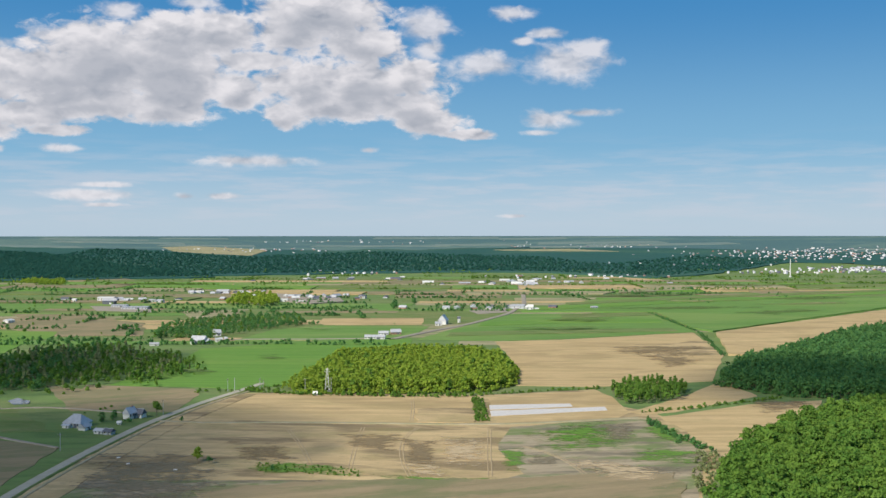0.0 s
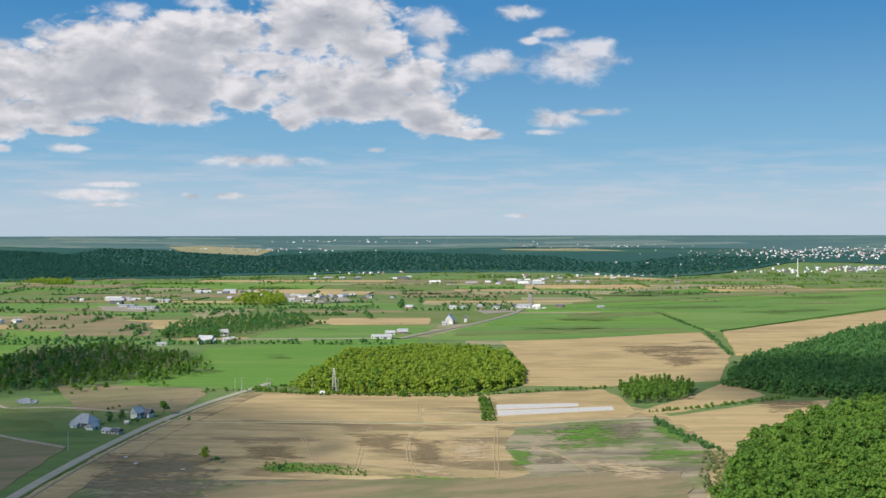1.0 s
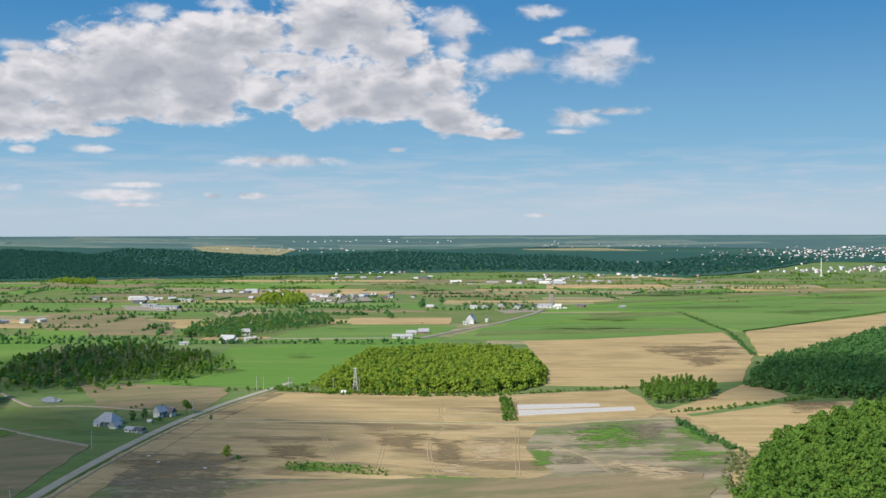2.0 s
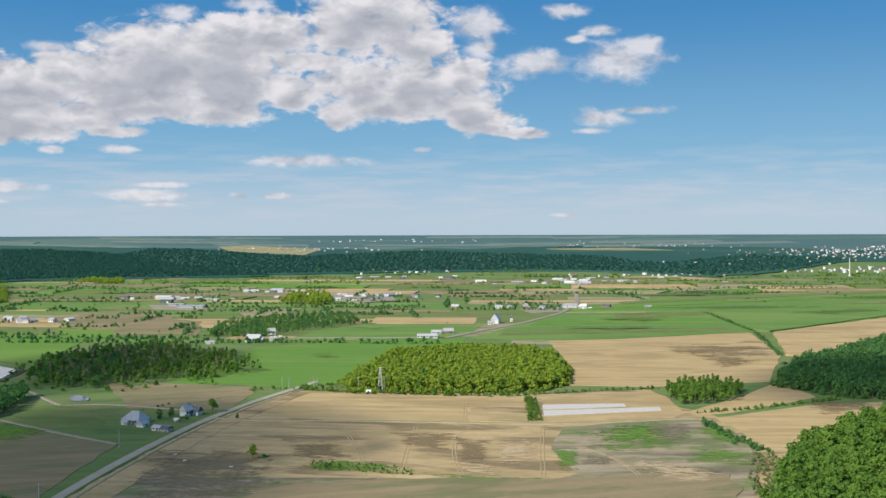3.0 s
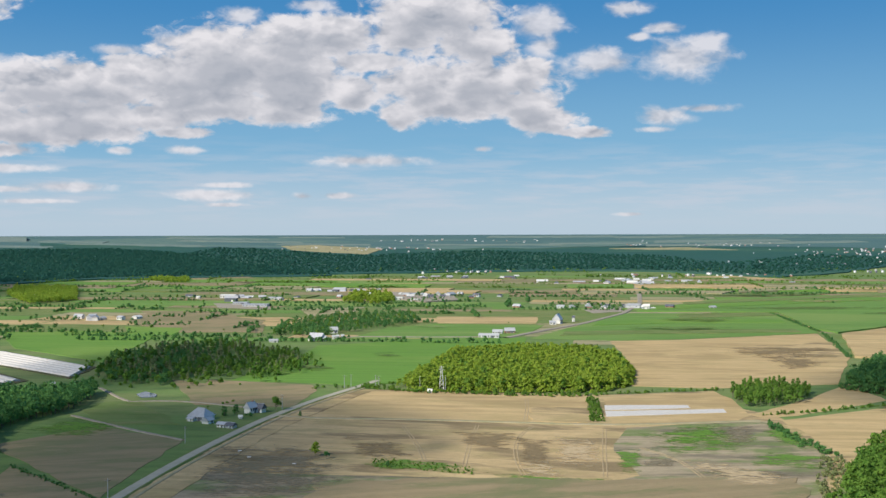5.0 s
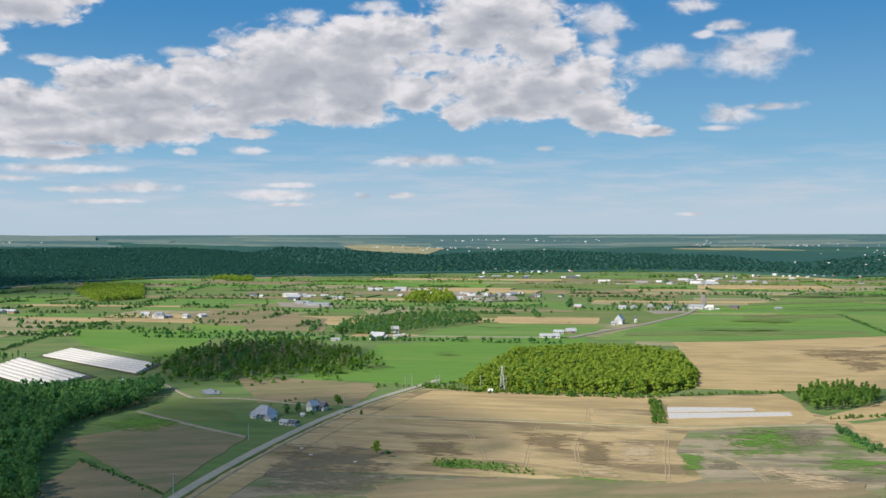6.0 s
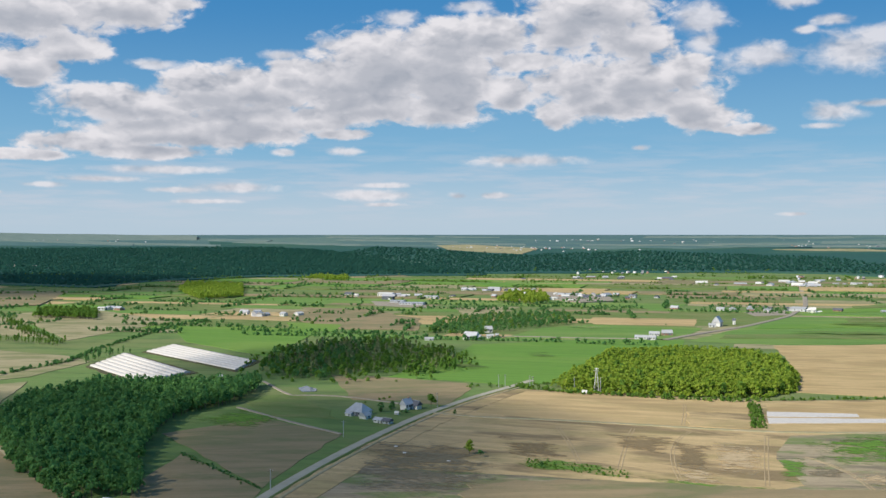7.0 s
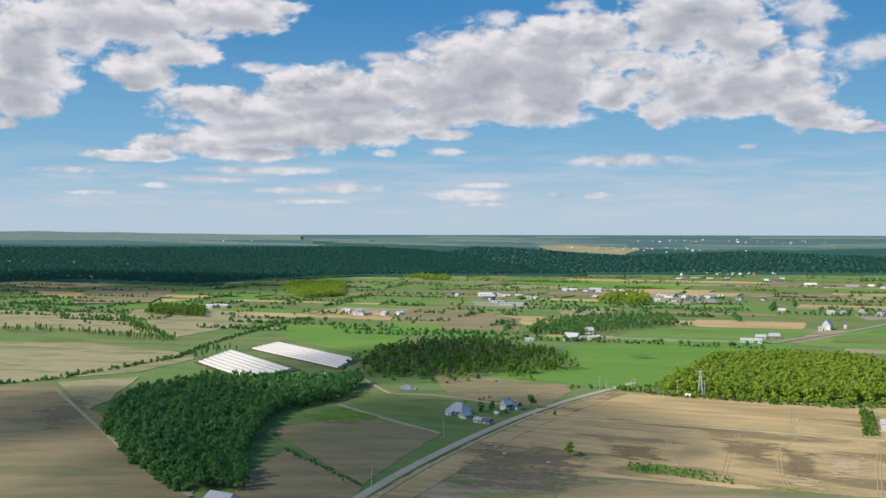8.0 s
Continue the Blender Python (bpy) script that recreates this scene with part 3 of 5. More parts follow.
# low hills on the horizon, with haze in their colour
hill_bm = bmesh.new()
hx, hy = (967.3, 4591.2)
scale_up = 4780 / math.hypot(hx, hy)
hx, hy = hx * scale_up, hy * scale_up
for along in range(-14, 15):
    for across, up in ((-1.0, 0.0), (0.0, 1.0), (1.0, 0.0)):
        u = along / 14
        swell = 0.6 * (1 - u * u) * (0.65 + 0.35 * math.cos(u * 9 + 0.6))
        x, y = hx + u * 420, hy - u * 130 + across * 90
        hill_bm.verts.new((x, y, rise(x, y) - 6 + up * 30 * swell))
hill_bm.verts.ensure_lookup_table()
for k in range(28):
    for m in range(2):
        a = k * 3 + m
        hill_bm.faces.new([hill_bm.verts[n] for n in (a, a + 3, a + 4, a + 1)])
bmesh.ops.recalc_face_normals(hill_bm, faces=hill_bm.faces[:])
tagged(mesh_object("hill", hill_bm, M_HAZE_DISTANCE), "low wooded hills on the horizon, tinted blue-green for haze", "hill", kind="structure")


# a long low ridge where the forest meets the sky, haze painted into its colour
ridge_bm = bmesh.new()
for along in range(41):
    a = radians(28.0 + along * 0.6)
    top = 15.0 + 17.0 * min(1.0, along / 22) * (0.92 + 0.08 * math.sin(along * 0.9))
    for r, up in ((4560, -4.0), (4700, top), (4880, -4.0)):
        ridge_bm.verts.new((-r * math.sin(a), r * math.cos(a), 101.0 * ((r - 2000) / 2900) ** 2 + up))
ridge_bm.verts.ensure_lookup_table()
for k in range(40):
    for m in range(2):
        ridge_bm.faces.new([ridge_bm.verts[n] for n in (k * 3 + m, k * 3 + m + 3, k * 3 + m + 4, k * 3 + m + 1)])
bmesh.ops.recalc_face_normals(ridge_bm, faces=ridge_bm.faces[:])
tagged(mesh_object("ridge", ridge_bm, M_HAZE_TINT), "long low wooded ridge along the horizon, tinted for haze", "hill", kind="structure")


def soft_material(name, light, dark, scale):
    """Ground cover that thins out towards the rim of its patch."""
    m, gr = material(name)
    p = place(gr)
    cover = gr.node("ShaderNodeAttribute", attribute_name="cover").outputs["Fac"]
    stretched = gr.vmath("MULTIPLY", p, (0.45, 1.0, 1.0))
    n = gr.noise(stretched, scale, 6.0, 0.66)
    blotch = gr.noise(stretched, scale * 5.0, 4.0, 0.7)
    mass = gr.remap(gr.math("ADD", cover, gr.math("ADD", gr.math("MULTIPLY", gr.math("SUBTRACT", n, 0.52), 2.4), gr.math("MULTIPLY", gr.math("SUBTRACT", blotch, 0.5), 2.6))), 0.35, 1.0, 0.0, 0.8)
    tone = gr.noise(p, 0.5, 5.0, 0.7)
    d, t, mx = gr.node("ShaderNodeBsdfDiffuse"), gr.node("ShaderNodeBsdfTransparent"), gr.node("ShaderNodeMixShader")
    gr.link(gr.mix(gr.remap(tone, 0.3, 0.7), light, dark), d.inputs[0])
    gr.link(mass, mx.inputs[0]), gr.link(t.outputs[0], mx.inputs[1]), gr.link(d.outputs[0], mx.inputs[2])
    gr.link(mx.outputs[0], gr.node("ShaderNodeOutputMaterial").inputs[0])
    return m


M_SOFT_GREEN = soft_material("patchy_green", (0.19, 0.35, 0.07), (0.14, 0.27, 0.06), 0.06)
M_SOFT_DAMP = soft_material("damp_earth", (0.33, 0.255, 0.15), (0.25, 0.195, 0.12), 0.05)
M_SOFT_PALE = soft_material("bleached_earth", (0.70, 0.56, 0.36), (0.60, 0.46, 0.28), 0.07)
M_SOFT_GREY = soft_material("withered_weeds", (0.33, 0.28, 0.20), (0.22, 0.20, 0.13), 0.09)


def soft_patch(name, poly, mat, label, category, height):
    """A thin patch of growth or damp on the soil with a frayed rim."""
    cx, cy = sum(p[0] for p in poly) / len(poly), sum(p[1] for p in poly) / len(poly)
    rim = outline(poly, 12.0, 1.0, random.Random(len(poly)))
    rim = rim[:len(rim) // 2 * 2]
    n = len(rim)
    verts, cover = [], []
    for share, value in ((1.0, 0.0), (0.72, 0.45), (0.35, 0.85)):
        verts += [(cx + (x - cx) * share, cy + (y - cy) * share, height + rise(cx + (x - cx) * share, cy + (y - cy) * share)) for x, y in rim]
        cover += [value] * n
    quads = [(r * n + i, r * n + (i + 1) % n, (r + 1) * n + (i + 1) % n, (r + 1) * n + i) for r in range(2) for i in range(n)]
    verts.append((cx, cy, height + rise(cx, cy))), cover.append(1.0)
    quads += [(2 * n + i, 2 * n + (i + 1) % n, 2 * n + (i + 2) % n, 3 * n) for i in range(0, n - 1, 2)]
    ob = quads_object(name, np.array(verts), np.array(quads), [mat])
    ob.data.attributes.new("cover", "FLOAT", "POINT").data.foreach_set("value", np.array(cover, np.float32))
    return tagged(ob, label, category, kind="structure")


GREEN_PATCH, DAMP, PALE_PATCH = "frayed patch of green growth on fallow soil", "damp dark patch in the tan soil", "bleached dry patch in the soil"
soft_patch("weed_patch", [(40.0, 600.0), (69.5, 634.0), (104.0, 644.0), (114.0, 590.0), (96.0, 546.0), (40.0, 536.0)], M_SOFT_GREEN, GREEN_PATCH, "weeds", 0.350)
soft_patch("weed_patch", [(48.0, 598.0), (72.0, 630.0), (101.0, 638.0), (105.0, 592.0), (82.0, 566.0), (50.0, 560.0)], M_SOFT_GREEN, GREEN_PATCH, "weeds", 0.352)
field("fallow", [(-187.0, 400.0), (-185.5, 474.0), (-183.0, 539.0), (-176.0, 622.0), (-161.0, 704.0), (-148.0, 748.0), (-134.0, 748.0), (-146.0, 690.0), (-160.0, 610.0), (-166.0, 520.0), (-168.0, 400.0)], M_TAN_STAINED, "strip of tan soil along the country road", height=0.05, step=8, jitter=0.8)
field("field", [(-17.6, 684.4), (20.9, 686.3), (19.9, 634.2), (-16.2, 633.4)], M_TAN_STAINED, "darker weedy plot in a tan field", height=0.2, step=6, jitter=1.5)
field("field", [(-110.0, 470.0), (-60.0, 482.0), (22.7, 488.0), (112.0, 500.0), (103.9, 440.0), (-20.0, 410.0), (-105.0, 420.0)], M_BROWN, "brown freshly worked strip of soil", height=0.2, step=8, jitter=3.0)
soft_patch("weed_patch", [(29.1, 566.9), (46.0, 570.3), (41.8, 493.4), (28.3, 493.2)], M_SOFT_GREEN, GREEN_PATCH, "weeds", 0.320)
soft_patch("weed_patch", [(88.7, 556.0), (121.2, 564.9), (142.9, 549.4), (130.4, 508.9), (95.0, 520.5)], M_SOFT_GREEN, GREEN_PATCH, "weeds", 0.325)
soft_patch("weed_patch", [(120.6, 652.3), (134.2, 648.9), (140.4, 565.8), (129.0, 550.1), (114.5, 597.4)], M_SOFT_GREEN, GREEN_PATCH, "weeds", 0.330)
soft_patch("weed_patch", [(-102.0, 530.1), (-76.3, 535.0), (-35.8, 514.8), (-30.4, 492.0), (-59.4, 487.7), (-96.5, 498.6)], M_SOFT_GREEN, GREEN_PATCH, "weeds", 0.335)
soft_patch("weed_patch", [(-38.7, 497.0), (-6.4, 491.8), (28.1, 489.5), (27.3, 473.1), (-21.8, 477.6)], M_SOFT_GREEN, GREEN_PATCH, "weeds", 0.340)
soft_patch("weed_patch", [(62.6, 487.8), (97.7, 486.6), (114.6, 475.7), (103.1, 445.4), (63.2, 449.0)], M_SOFT_GREEN, GREEN_PATCH, "weeds", 0.345)
soft_patch("damp_patch", [(-62.2, 600.9), (-20.6, 607.4), (-22.7, 536.8), (-54.8, 554.9)], M_SOFT_DAMP, DAMP, "soil", 0.350)
soft_patch("damp_patch", [(-25.0, 595.1), (-1.2, 586.3), (-2.4, 505.5), (-19.9, 512.1)], M_SOFT_DAMP, DAMP, "soil", 0.355)
soft_patch("damp_patch", [(-127.0, 581.1), (-81.0, 571.2), (-68.5, 519.5), (-104.4, 527.5)], M_SOFT_DAMP, DAMP, "soil", 0.360)
soft_patch("damp_patch", [(42.9, 547.1), (63.2, 543.2), (56.9, 510.1), (39.0, 512.3)], M_SOFT_GREY, "grey withered weeds on fallow soil", "weeds", 0.365)
soft_patch("damp_patch", [(93.2, 633.4), (118.6, 640.2), (106.8, 572.2), (86.3, 571.4)], M_SOFT_GREY, "grey withered weeds on fallow soil", "weeds", 0.370)
soft_patch("damp_patch", [(61.6, 529.0), (117.1, 514.8), (117.7, 489.8), (63.4, 493.8)], M_SOFT_GREY, "grey withered weeds on fallow soil", "weeds", 0.375)
soft_patch("damp_patch", [(-84.3, 474.4), (-21.7, 475.4), (-13.7, 381.3), (-72.3, 382.6)], M_SOFT_GREY, "grey withered weeds on fallow soil", "weeds", 0.380)
soft_patch("damp_patch", [(-81.1, 488.3), (30.1, 477.7), (58.0, 469.1), (51.8, 433.8), (-73.1, 434.4)], M_SOFT_DAMP, DAMP, "soil", 0.385)
soft_patch("damp_patch", [(139.4, 1043.6), (208.0, 1084.4), (274.7, 1067.9), (257.8, 958.1), (170.2, 965.0)], M_SOFT_DAMP, DAMP, "soil", 0.880)
soft_patch("damp_patch", [(178.1, 1011.1), (236.0, 978.1), (242.2, 928.1), (180.9, 864.1)], M_SOFT_DAMP, DAMP, "soil", 0.885)
soft_patch("damp_patch", [(206.8, 714.9), (264.6, 738.9), (249.9, 683.5), (197.2, 652.4)], M_SOFT_DAMP, DAMP, "soil", 0.400)
soft_patch("pale_patch", [(-4.5, 594.9), (27.0, 603.8), (22.6, 499.2), (-2.4, 505.5)], M_SOFT_PALE, PALE_PATCH, "soil", 0.405)
soft_patch("pale_patch", [(51.4, 542.9), (88.5, 533.9), (114.8, 489.6), (106.9, 464.3), (70.8, 488.0)], M_SOFT_PALE, PALE_PATCH, "soil", 0.410)
soft_patch("pale_patch", [(-23.8, 525.5), (-1.1, 532.3), (4.2, 489.3), (-17.0, 489.3)], M_SOFT_PALE, PALE_PATCH, "soil", 0.415)
soft_patch("damp_patch", [(-195.4, 565.0), (-119.3, 559.6), (-91.1, 470.4), (-122.5, 413.3), (-160.7, 420.1)], M_SOFT_GREY, "grey withered weeds on the field", "weeds", 0.420)
soft_patch("weed_patch", [(-321.3, 570.5), (-305.2, 633.4), (-249.3, 595.2), (-259.1, 551.3)], M_SOFT_GREEN, GREEN_PATCH, "weeds", 0.425)
soft_patch("weed_patch", [(-492.5, 541.0), (-503.9, 624.5), (-408.3, 513.4), (-405.8, 461.3)], M_SOFT_GREY, "grey withered weeds on the field", "weeds", 0.430)

M_SOFT_MEADOW = soft_material("rank_grass", (0.125, 0.215, 0.065), (0.19, 0.235, 0.095), 0.012)
M_SOFT_STRAW = soft_material("dry_grass", (0.40, 0.355, 0.19), (0.30, 0.32, 0.14), 0.014)
RANK, DRY = "dark rank grass in a green field", "dry straw-coloured grass in a green field"
level = 1.0
for mat, label, stretches in (
        (M_SOFT_MEADOW, RANK, ([(174.2, 1921.4), (378.6, 1990.4), (564.9, 1961.8), (352.7, 1853.7)], [(175.5, 1572.1), (391.3, 1637.4), (527.0, 1607.2), (330.2, 1518.1)], [(491.4, 1809.4), (687.6, 1899.8), (784.7, 1841.7), (600.4, 1741.4)],
                               [(103.9, 1377.9), (218.4, 1419.9), (270.6, 1378.8), (181.5, 1314.1)], [(387.3, 1483.1), (538.4, 1586.1), (599.0, 1551.7), (454.5, 1433.5)], [(62.3, 1255.6), (170.5, 1282.1), (239.0, 1249.4), (135.4, 1208.4)],
                               [(426.3, 2242.9), (696.1, 2330.0), (873.9, 2271.4), (635.6, 2166.9)], [(-197.1, 975.2), (-159.2, 1000.4), (-123.7, 971.4), (-153.3, 930.4)], [(-238.1, 867.7), (-210.5, 894.7), (-165.8, 863.2), (-196.2, 831.2)])),
        (M_SOFT_STRAW, DRY, ([(248.7, 1741.1), (430.1, 1801.7), (583.0, 1779.6), (394.0, 1687.6)], [(426.4, 2068.1), (705.5, 2157.0), (888.1, 2111.0), (645.5, 2007.3)], [(303.3, 2296.3), (510.0, 2353.9), (663.4, 2306.4), (470.6, 2226.7)],
                             [(135.8, 1493.9), (217.4, 1519.4), (266.9, 1481.7), (190.7, 1437.0)], [(469.2, 1658.8), (616.8, 1730.7), (726.0, 1722.7), (584.3, 1638.6)], [(-206.3, 1261.5), (-147.9, 1273.2), (-86.6, 1248.8), (-141.2, 1215.3)]))):
    for stretch in stretches:
        soft_patch("grass_patch", stretch, mat, label, "grass", level + (1.5 if max(math.hypot(*p) for p in stretch) > 1150 else 0.0))
        level += 0.01
field("field", [(354.5, 2098.7), (522.5, 2192.3), (509.9, 2114.5), (338.7, 2004.4)], M_PALE, "pale stubble field", height=0.9)

# ---- roads and tracks ----
ROAD = [(-178, 262), (-187, 340), (-190.5, 426), (-190.7, 474), (-188, 539), (-180.8, 622), (-165, 706), (-147.8, 764), (-139, 800)]
ribbon("verge", ROAD, 7.4, M_VERGE, "grassy verge along the country road", "verge", 0.44)
ribbon("road", ROAD, 5.2, M_ROAD, "straight pale grey country road of worn asphalt", "road", 0.52)
ribbon("track", [(x + 7.5, y) for x, y in ROAD[1:8]], 1.7, M_DIRT, "narrow pale path beside the road", "track", 0.48)
ribbon("road", [(-55.2, 1135.2), (-15.2, 1226.1), (31.2, 1317.0), (93.2, 1492.5), (132.8, 1706.9), (149.5, 1937.3), (165.5, 2268.3)], 7.0, M_GRAVEL, "pale country road between green fields", "road", 0.95)
ribbon("road", [(-265.8, 1110.5), (-216.5, 1136.0), (-155.7, 1132.5), (-79.3, 1141.8)], 4.0, M_GRAVEL, "pale country road between green fields", "road", 0.95)
ribbon("track", [(-176.0, 640.0), (-162.8, 631.7), (-96.2, 635.0), (-32.0, 631.0), (31.8, 626.0), (71.6, 635.5), (122.2, 650.0)], 3.4, M_DIRT, "pale earth farm track between fields", "track", 0.46)


def ruts(line, label, height=0.13):
    """Two worn wheel marks side by side."""
    base = tagged(new("wheel_track"), label, "track", kind="structure")
    for side in (-0.9, 0.9):
        shifted = []
        for i, (x, y) in enumerate(line):
            (ax, ay), (bx, by) = line[max(0, i - 1)], line[min(len(line) - 1, i + 1)]
            d = math.hypot(bx - ax, by - ay)
            shifted.append((x - (by - ay) / d * side, y + (bx - ax) / d * side))
        rut = ribbon("rut", shifted, 0.6, M_RUT, "", "", height, "")
        rut.parent = base


ruts([(-91.6, 614.4), (-72.0, 547.9), (-65.0, 512.9)], "worn wheel marks across the soil")
ruts([(-47.4, 618.7), (-48.2, 595.3), (-47.3, 554.7), (-45.7, 509.8)], "worn wheel marks across the soil")
ruts([(-14.5, 618.4), (-20.1, 612.9), (-22.5, 586.4), (-22.9, 554.4), (-20.6, 518.7), (-14.1, 484.6)], "curving wheel marks across the soil")
ruts([(-21.1, 717.2), (-19.4, 684.1), (-19.5, 637.5)], "worn wheel marks across the soil")
ruts([(27.3, 612.9), (24.4, 554.4), (22.4, 493.1)], "worn wheel marks across the soil")
ruts([(44.0, 562.5), (60.6, 547.5), (70.0, 482.1)], "worn wheel marks across the fallow field")
ribbon("track", [(-338.5, 743.0), (-326.1, 730.9), (-311.9, 707.9), (-303.7, 693.0), (-290.2, 683.5)], 2.2, M_GRAVEL, "winding pale farm track", "track", 0.46)
ribbon("track", [(-304.9, 628.5), (-277.2, 607.4), (-244.0, 582.5), (-206.8, 558.9)], 2.4, M_GRAVEL, "pale farm track beside a field", "track", 0.46)
ribbon("track", [(-527.4, 615.4), (-421.1, 521.1), (-326.7, 438.5), (-258.4, 386.1)], 2.6, M_DIRT, "pale worn farm track beside the wood", "track", 0.46)
ribbon("track", [(-290.2, 683.5), (-274.8, 697.7), (-245.6, 686.2), (-206.3, 669.6)], 2.2, M_GRAVEL, "pale farm track to the yard", "track", 0.46)
field("pond", [(-299.3, 715.4), (-297.9, 728.3), (-284.8, 717.6), (-280.8, 704.2), (-289.0, 701.1)], M_WATER, "small grey pond beside the track", "pond", height=0.3, step=3, jitter=0.5)


# ---- trees ----
def tree_shape(seed, height, radius, leaves, leaf, trunk_share=0.3, pointed=0.0, limbs=True):
    """Corners, quads and slots (0 wood, 1 leaf) of a tree: tapered trunk, limbs and a crown of leaf sprays on uneven lobes."""
    rng = np.random.default_rng(seed)
    verts, faces, slots = [], [], []

    def tube(a, b, ra, rb, sides):
        a, b = np.array(a, float), np.array(b, float)
        ax = (b - a) / np.linalg.norm(b - a)
        u = np.cross(ax, (0.3, 0.9, 0.1))
        u /= np.linalg.norm(u)
        v = np.cross(ax, u)
        k = len(verts)
        for c, r in ((a, ra), (b, rb)):
            for i in range(sides):
                t = 2 * math.pi * i / sides
                verts.append(c + r * (math.cos(t) * u + math.sin(t) * v))
        for i in range(sides):
            j = (i + 1) % sides
            faces.append((k + i, k + j, k + sides + j, k + sides + i))
            slots.append(0)

    base = height * trunk_share
    tube((0, 0, -0.3), (0, 0, base), 0.035 * radius + 0.12, 0.03 * radius + 0.08, 5)
    tube((0, 0, base), (0.15, 0.1, height * 0.8), 0.03 * radius + 0.08, 0.04, 4)
    lobes = []
    n_lobes = 9
    for i in range(n_lobes):
        a = i * 2.4 + rng.uniform(-0.4, 0.4)
        z = rng.uniform(0.0, 1.0)
        reach = radius * (1 - pointed * z) * math.sqrt(max(0.05, 1 - (2 * z - 0.85) ** 2 * 0.75)) * rng.uniform(0.4, 0.72)
        c = np.array([math.cos(a) * reach, math.sin(a) * reach, base + (height - base) * (0.12 + 0.72 * z)])
        lobes.append((c, radius * rng.uniform(0.36, 0.58) * (1 - 0.4 * pointed * z)))
        if limbs and i % 2 == 0:
            tube((0, 0, base * rng.uniform(0.75, 1.1)), c, 0.09 + 0.012 * radius, 0.03, 3)
    lobes.append((np.array([0, 0, height - radius * 0.42]), radius * 0.45))
    lobes.append((np.array([0, 0, base + (height - base) * 0.5]), radius * 0.62))
    for i in range(leaves):
        c, r = lobes[i % len(lobes)]
        d = rng.normal(size=3)
        d[2] = abs(d[2]) * 0.9 - 0.25
        d /= np.linalg.norm(d)
        p = c + d * r * rng.uniform(0.75, 1.12) * (1, 1, 0.85)
        n = d + rng.normal(size=3) * 0.45
        n /= np.linalg.norm(n)
        u = np.cross(n, rng.normal(size=3))
        u /= np.linalg.norm(u)
        v = np.cross(n, u)
        s = leaf * rng.uniform(0.65, 1.3)
        k = len(verts)
        verts.extend([p - u * s - v * s * 0.6, p + u * s * 0.7 - v * s * 0.8 + n * s * 0.2, p + u * s + v * s * 0.7, p - u * s * 0.6 + v * s * 0.9 + n * s * 0.25])
        faces.append((k, k + 1, k + 2, k + 3))
        slots.append(1)
    return np.array(verts), np.array(faces), np.array(slots)


FULL = [tree_shape(10 + i, h, r, 300, 0.62, 0.26) for i, (h, r) in enumerate(((13, 4.6), (15, 5.0), (12, 4.2), (16, 4.8), (14, 5.4)))]
MID = [tree_shape(30 + i, h, r, 120, 0.95, 0.25) for i, (h, r) in enumerate(((13, 4.5), (15, 5.0), (12, 4.2), (14, 4.0)))]
SLIM = [tree_shape(50 + i, h, r, 90, 0.7, 0.2, 0.6) for i, (h, r) in enumerate(((12, 2.4), (14, 2.6), (10, 2.2)))]
DENSE = [tree_shape(40 + i, h, r, 72, 0.72, 0.2, 0.0, False) for i, (h, r) in enumerate(((9.6, 3.1), (10.4, 3.4), (9.2, 2.9), (10.0, 3.6)))]
SHRUB = [tree_shape(70 + i, h, r, 46, 0.55, 0.1) for i, (h, r) in enumerate(((3.2, 1.9), (2.4, 1.6), (4.2, 2.2)))]
BELT = [tree_shape(85 + i, h, r, 26, 1.3, 0.12, 0.1, False) for i, (h, r) in enumerate(((7, 3.2), (9, 3.4), (6, 3.0), (4, 2.6)))]
LOW = [tree_shape(95 + i, h, r, 16, 3.0, 0.2, 0.0, False) for i, (h, r) in enumerate(((12, 5.6), (13, 6.0), (11, 5.4)))]
LUSH = [tree_shape(110 + i, h, r, 110, 0.62, 0.18, 0.0, False) for i, (h, r) in enumerate(((9.2, 2.7), (10.0, 3.0), (8.6, 2.5), (9.6, 3.2)))]


def grove(name, spots, shapes, leaf_mat, label, seed, size=(0.8, 1.2), category="wood"):
    """Many trees as one joined wood."""
    rng = np.random.default_rng(seed)
    V, F, S, T = [], [], [], []
    k = 0
    for x, y in spots:
        v, f, s = shapes[rng.integers(len(shapes))]
        a, q = rng.uniform(0, 6.283), rng.uniform(*size)
        c, n = math.cos(a) * q, math.sin(a) * q
        w = np.empty_like(v)
        w[:, 0], w[:, 1], w[:, 2] = v[:, 0] * c - v[:, 1] * n + x, v[:, 0] * n + v[:, 1] * c + y, v[:, 2] * q * rng.uniform(0.85, 1.15) + rise(x, y)
        V.append(w), F.append(f + k), S.append(s), T.append(np.full(len(f), rng.uniform(0, 1)))
        k += len(v)
    ob = quads_object(name, np.concatenate(V), np.concatenate(F), [M_BARK, leaf_mat], np.concatenate(S), np.concatenate(T))
    return tagged(ob, label, category, kind="stuff")


def scatter(poly, spacing, seed, keep=1.0, jitter=0.42):
    """Uneven grid of spots inside a polygon."""
    rng = np.random.default_rng(seed)
    xs, ys = [p[0] for p in poly], [p[1] for p in poly]
    gx, gy = np.meshgrid(np.arange(min(xs), max(xs), spacing), np.arange(min(ys), max(ys), spacing))
    gx = gx.ravel() + rng.uniform(-jitter, jitter, gx.size) * spacing
    gy = gy.ravel() + rng.uniform(-jitter, jitter, gy.size) * spacing
    ok = inside(gx, gy, poly) & (rng.uniform(size=gx.size) < keep)
    return list(zip(gx[ok], gy[ok]))


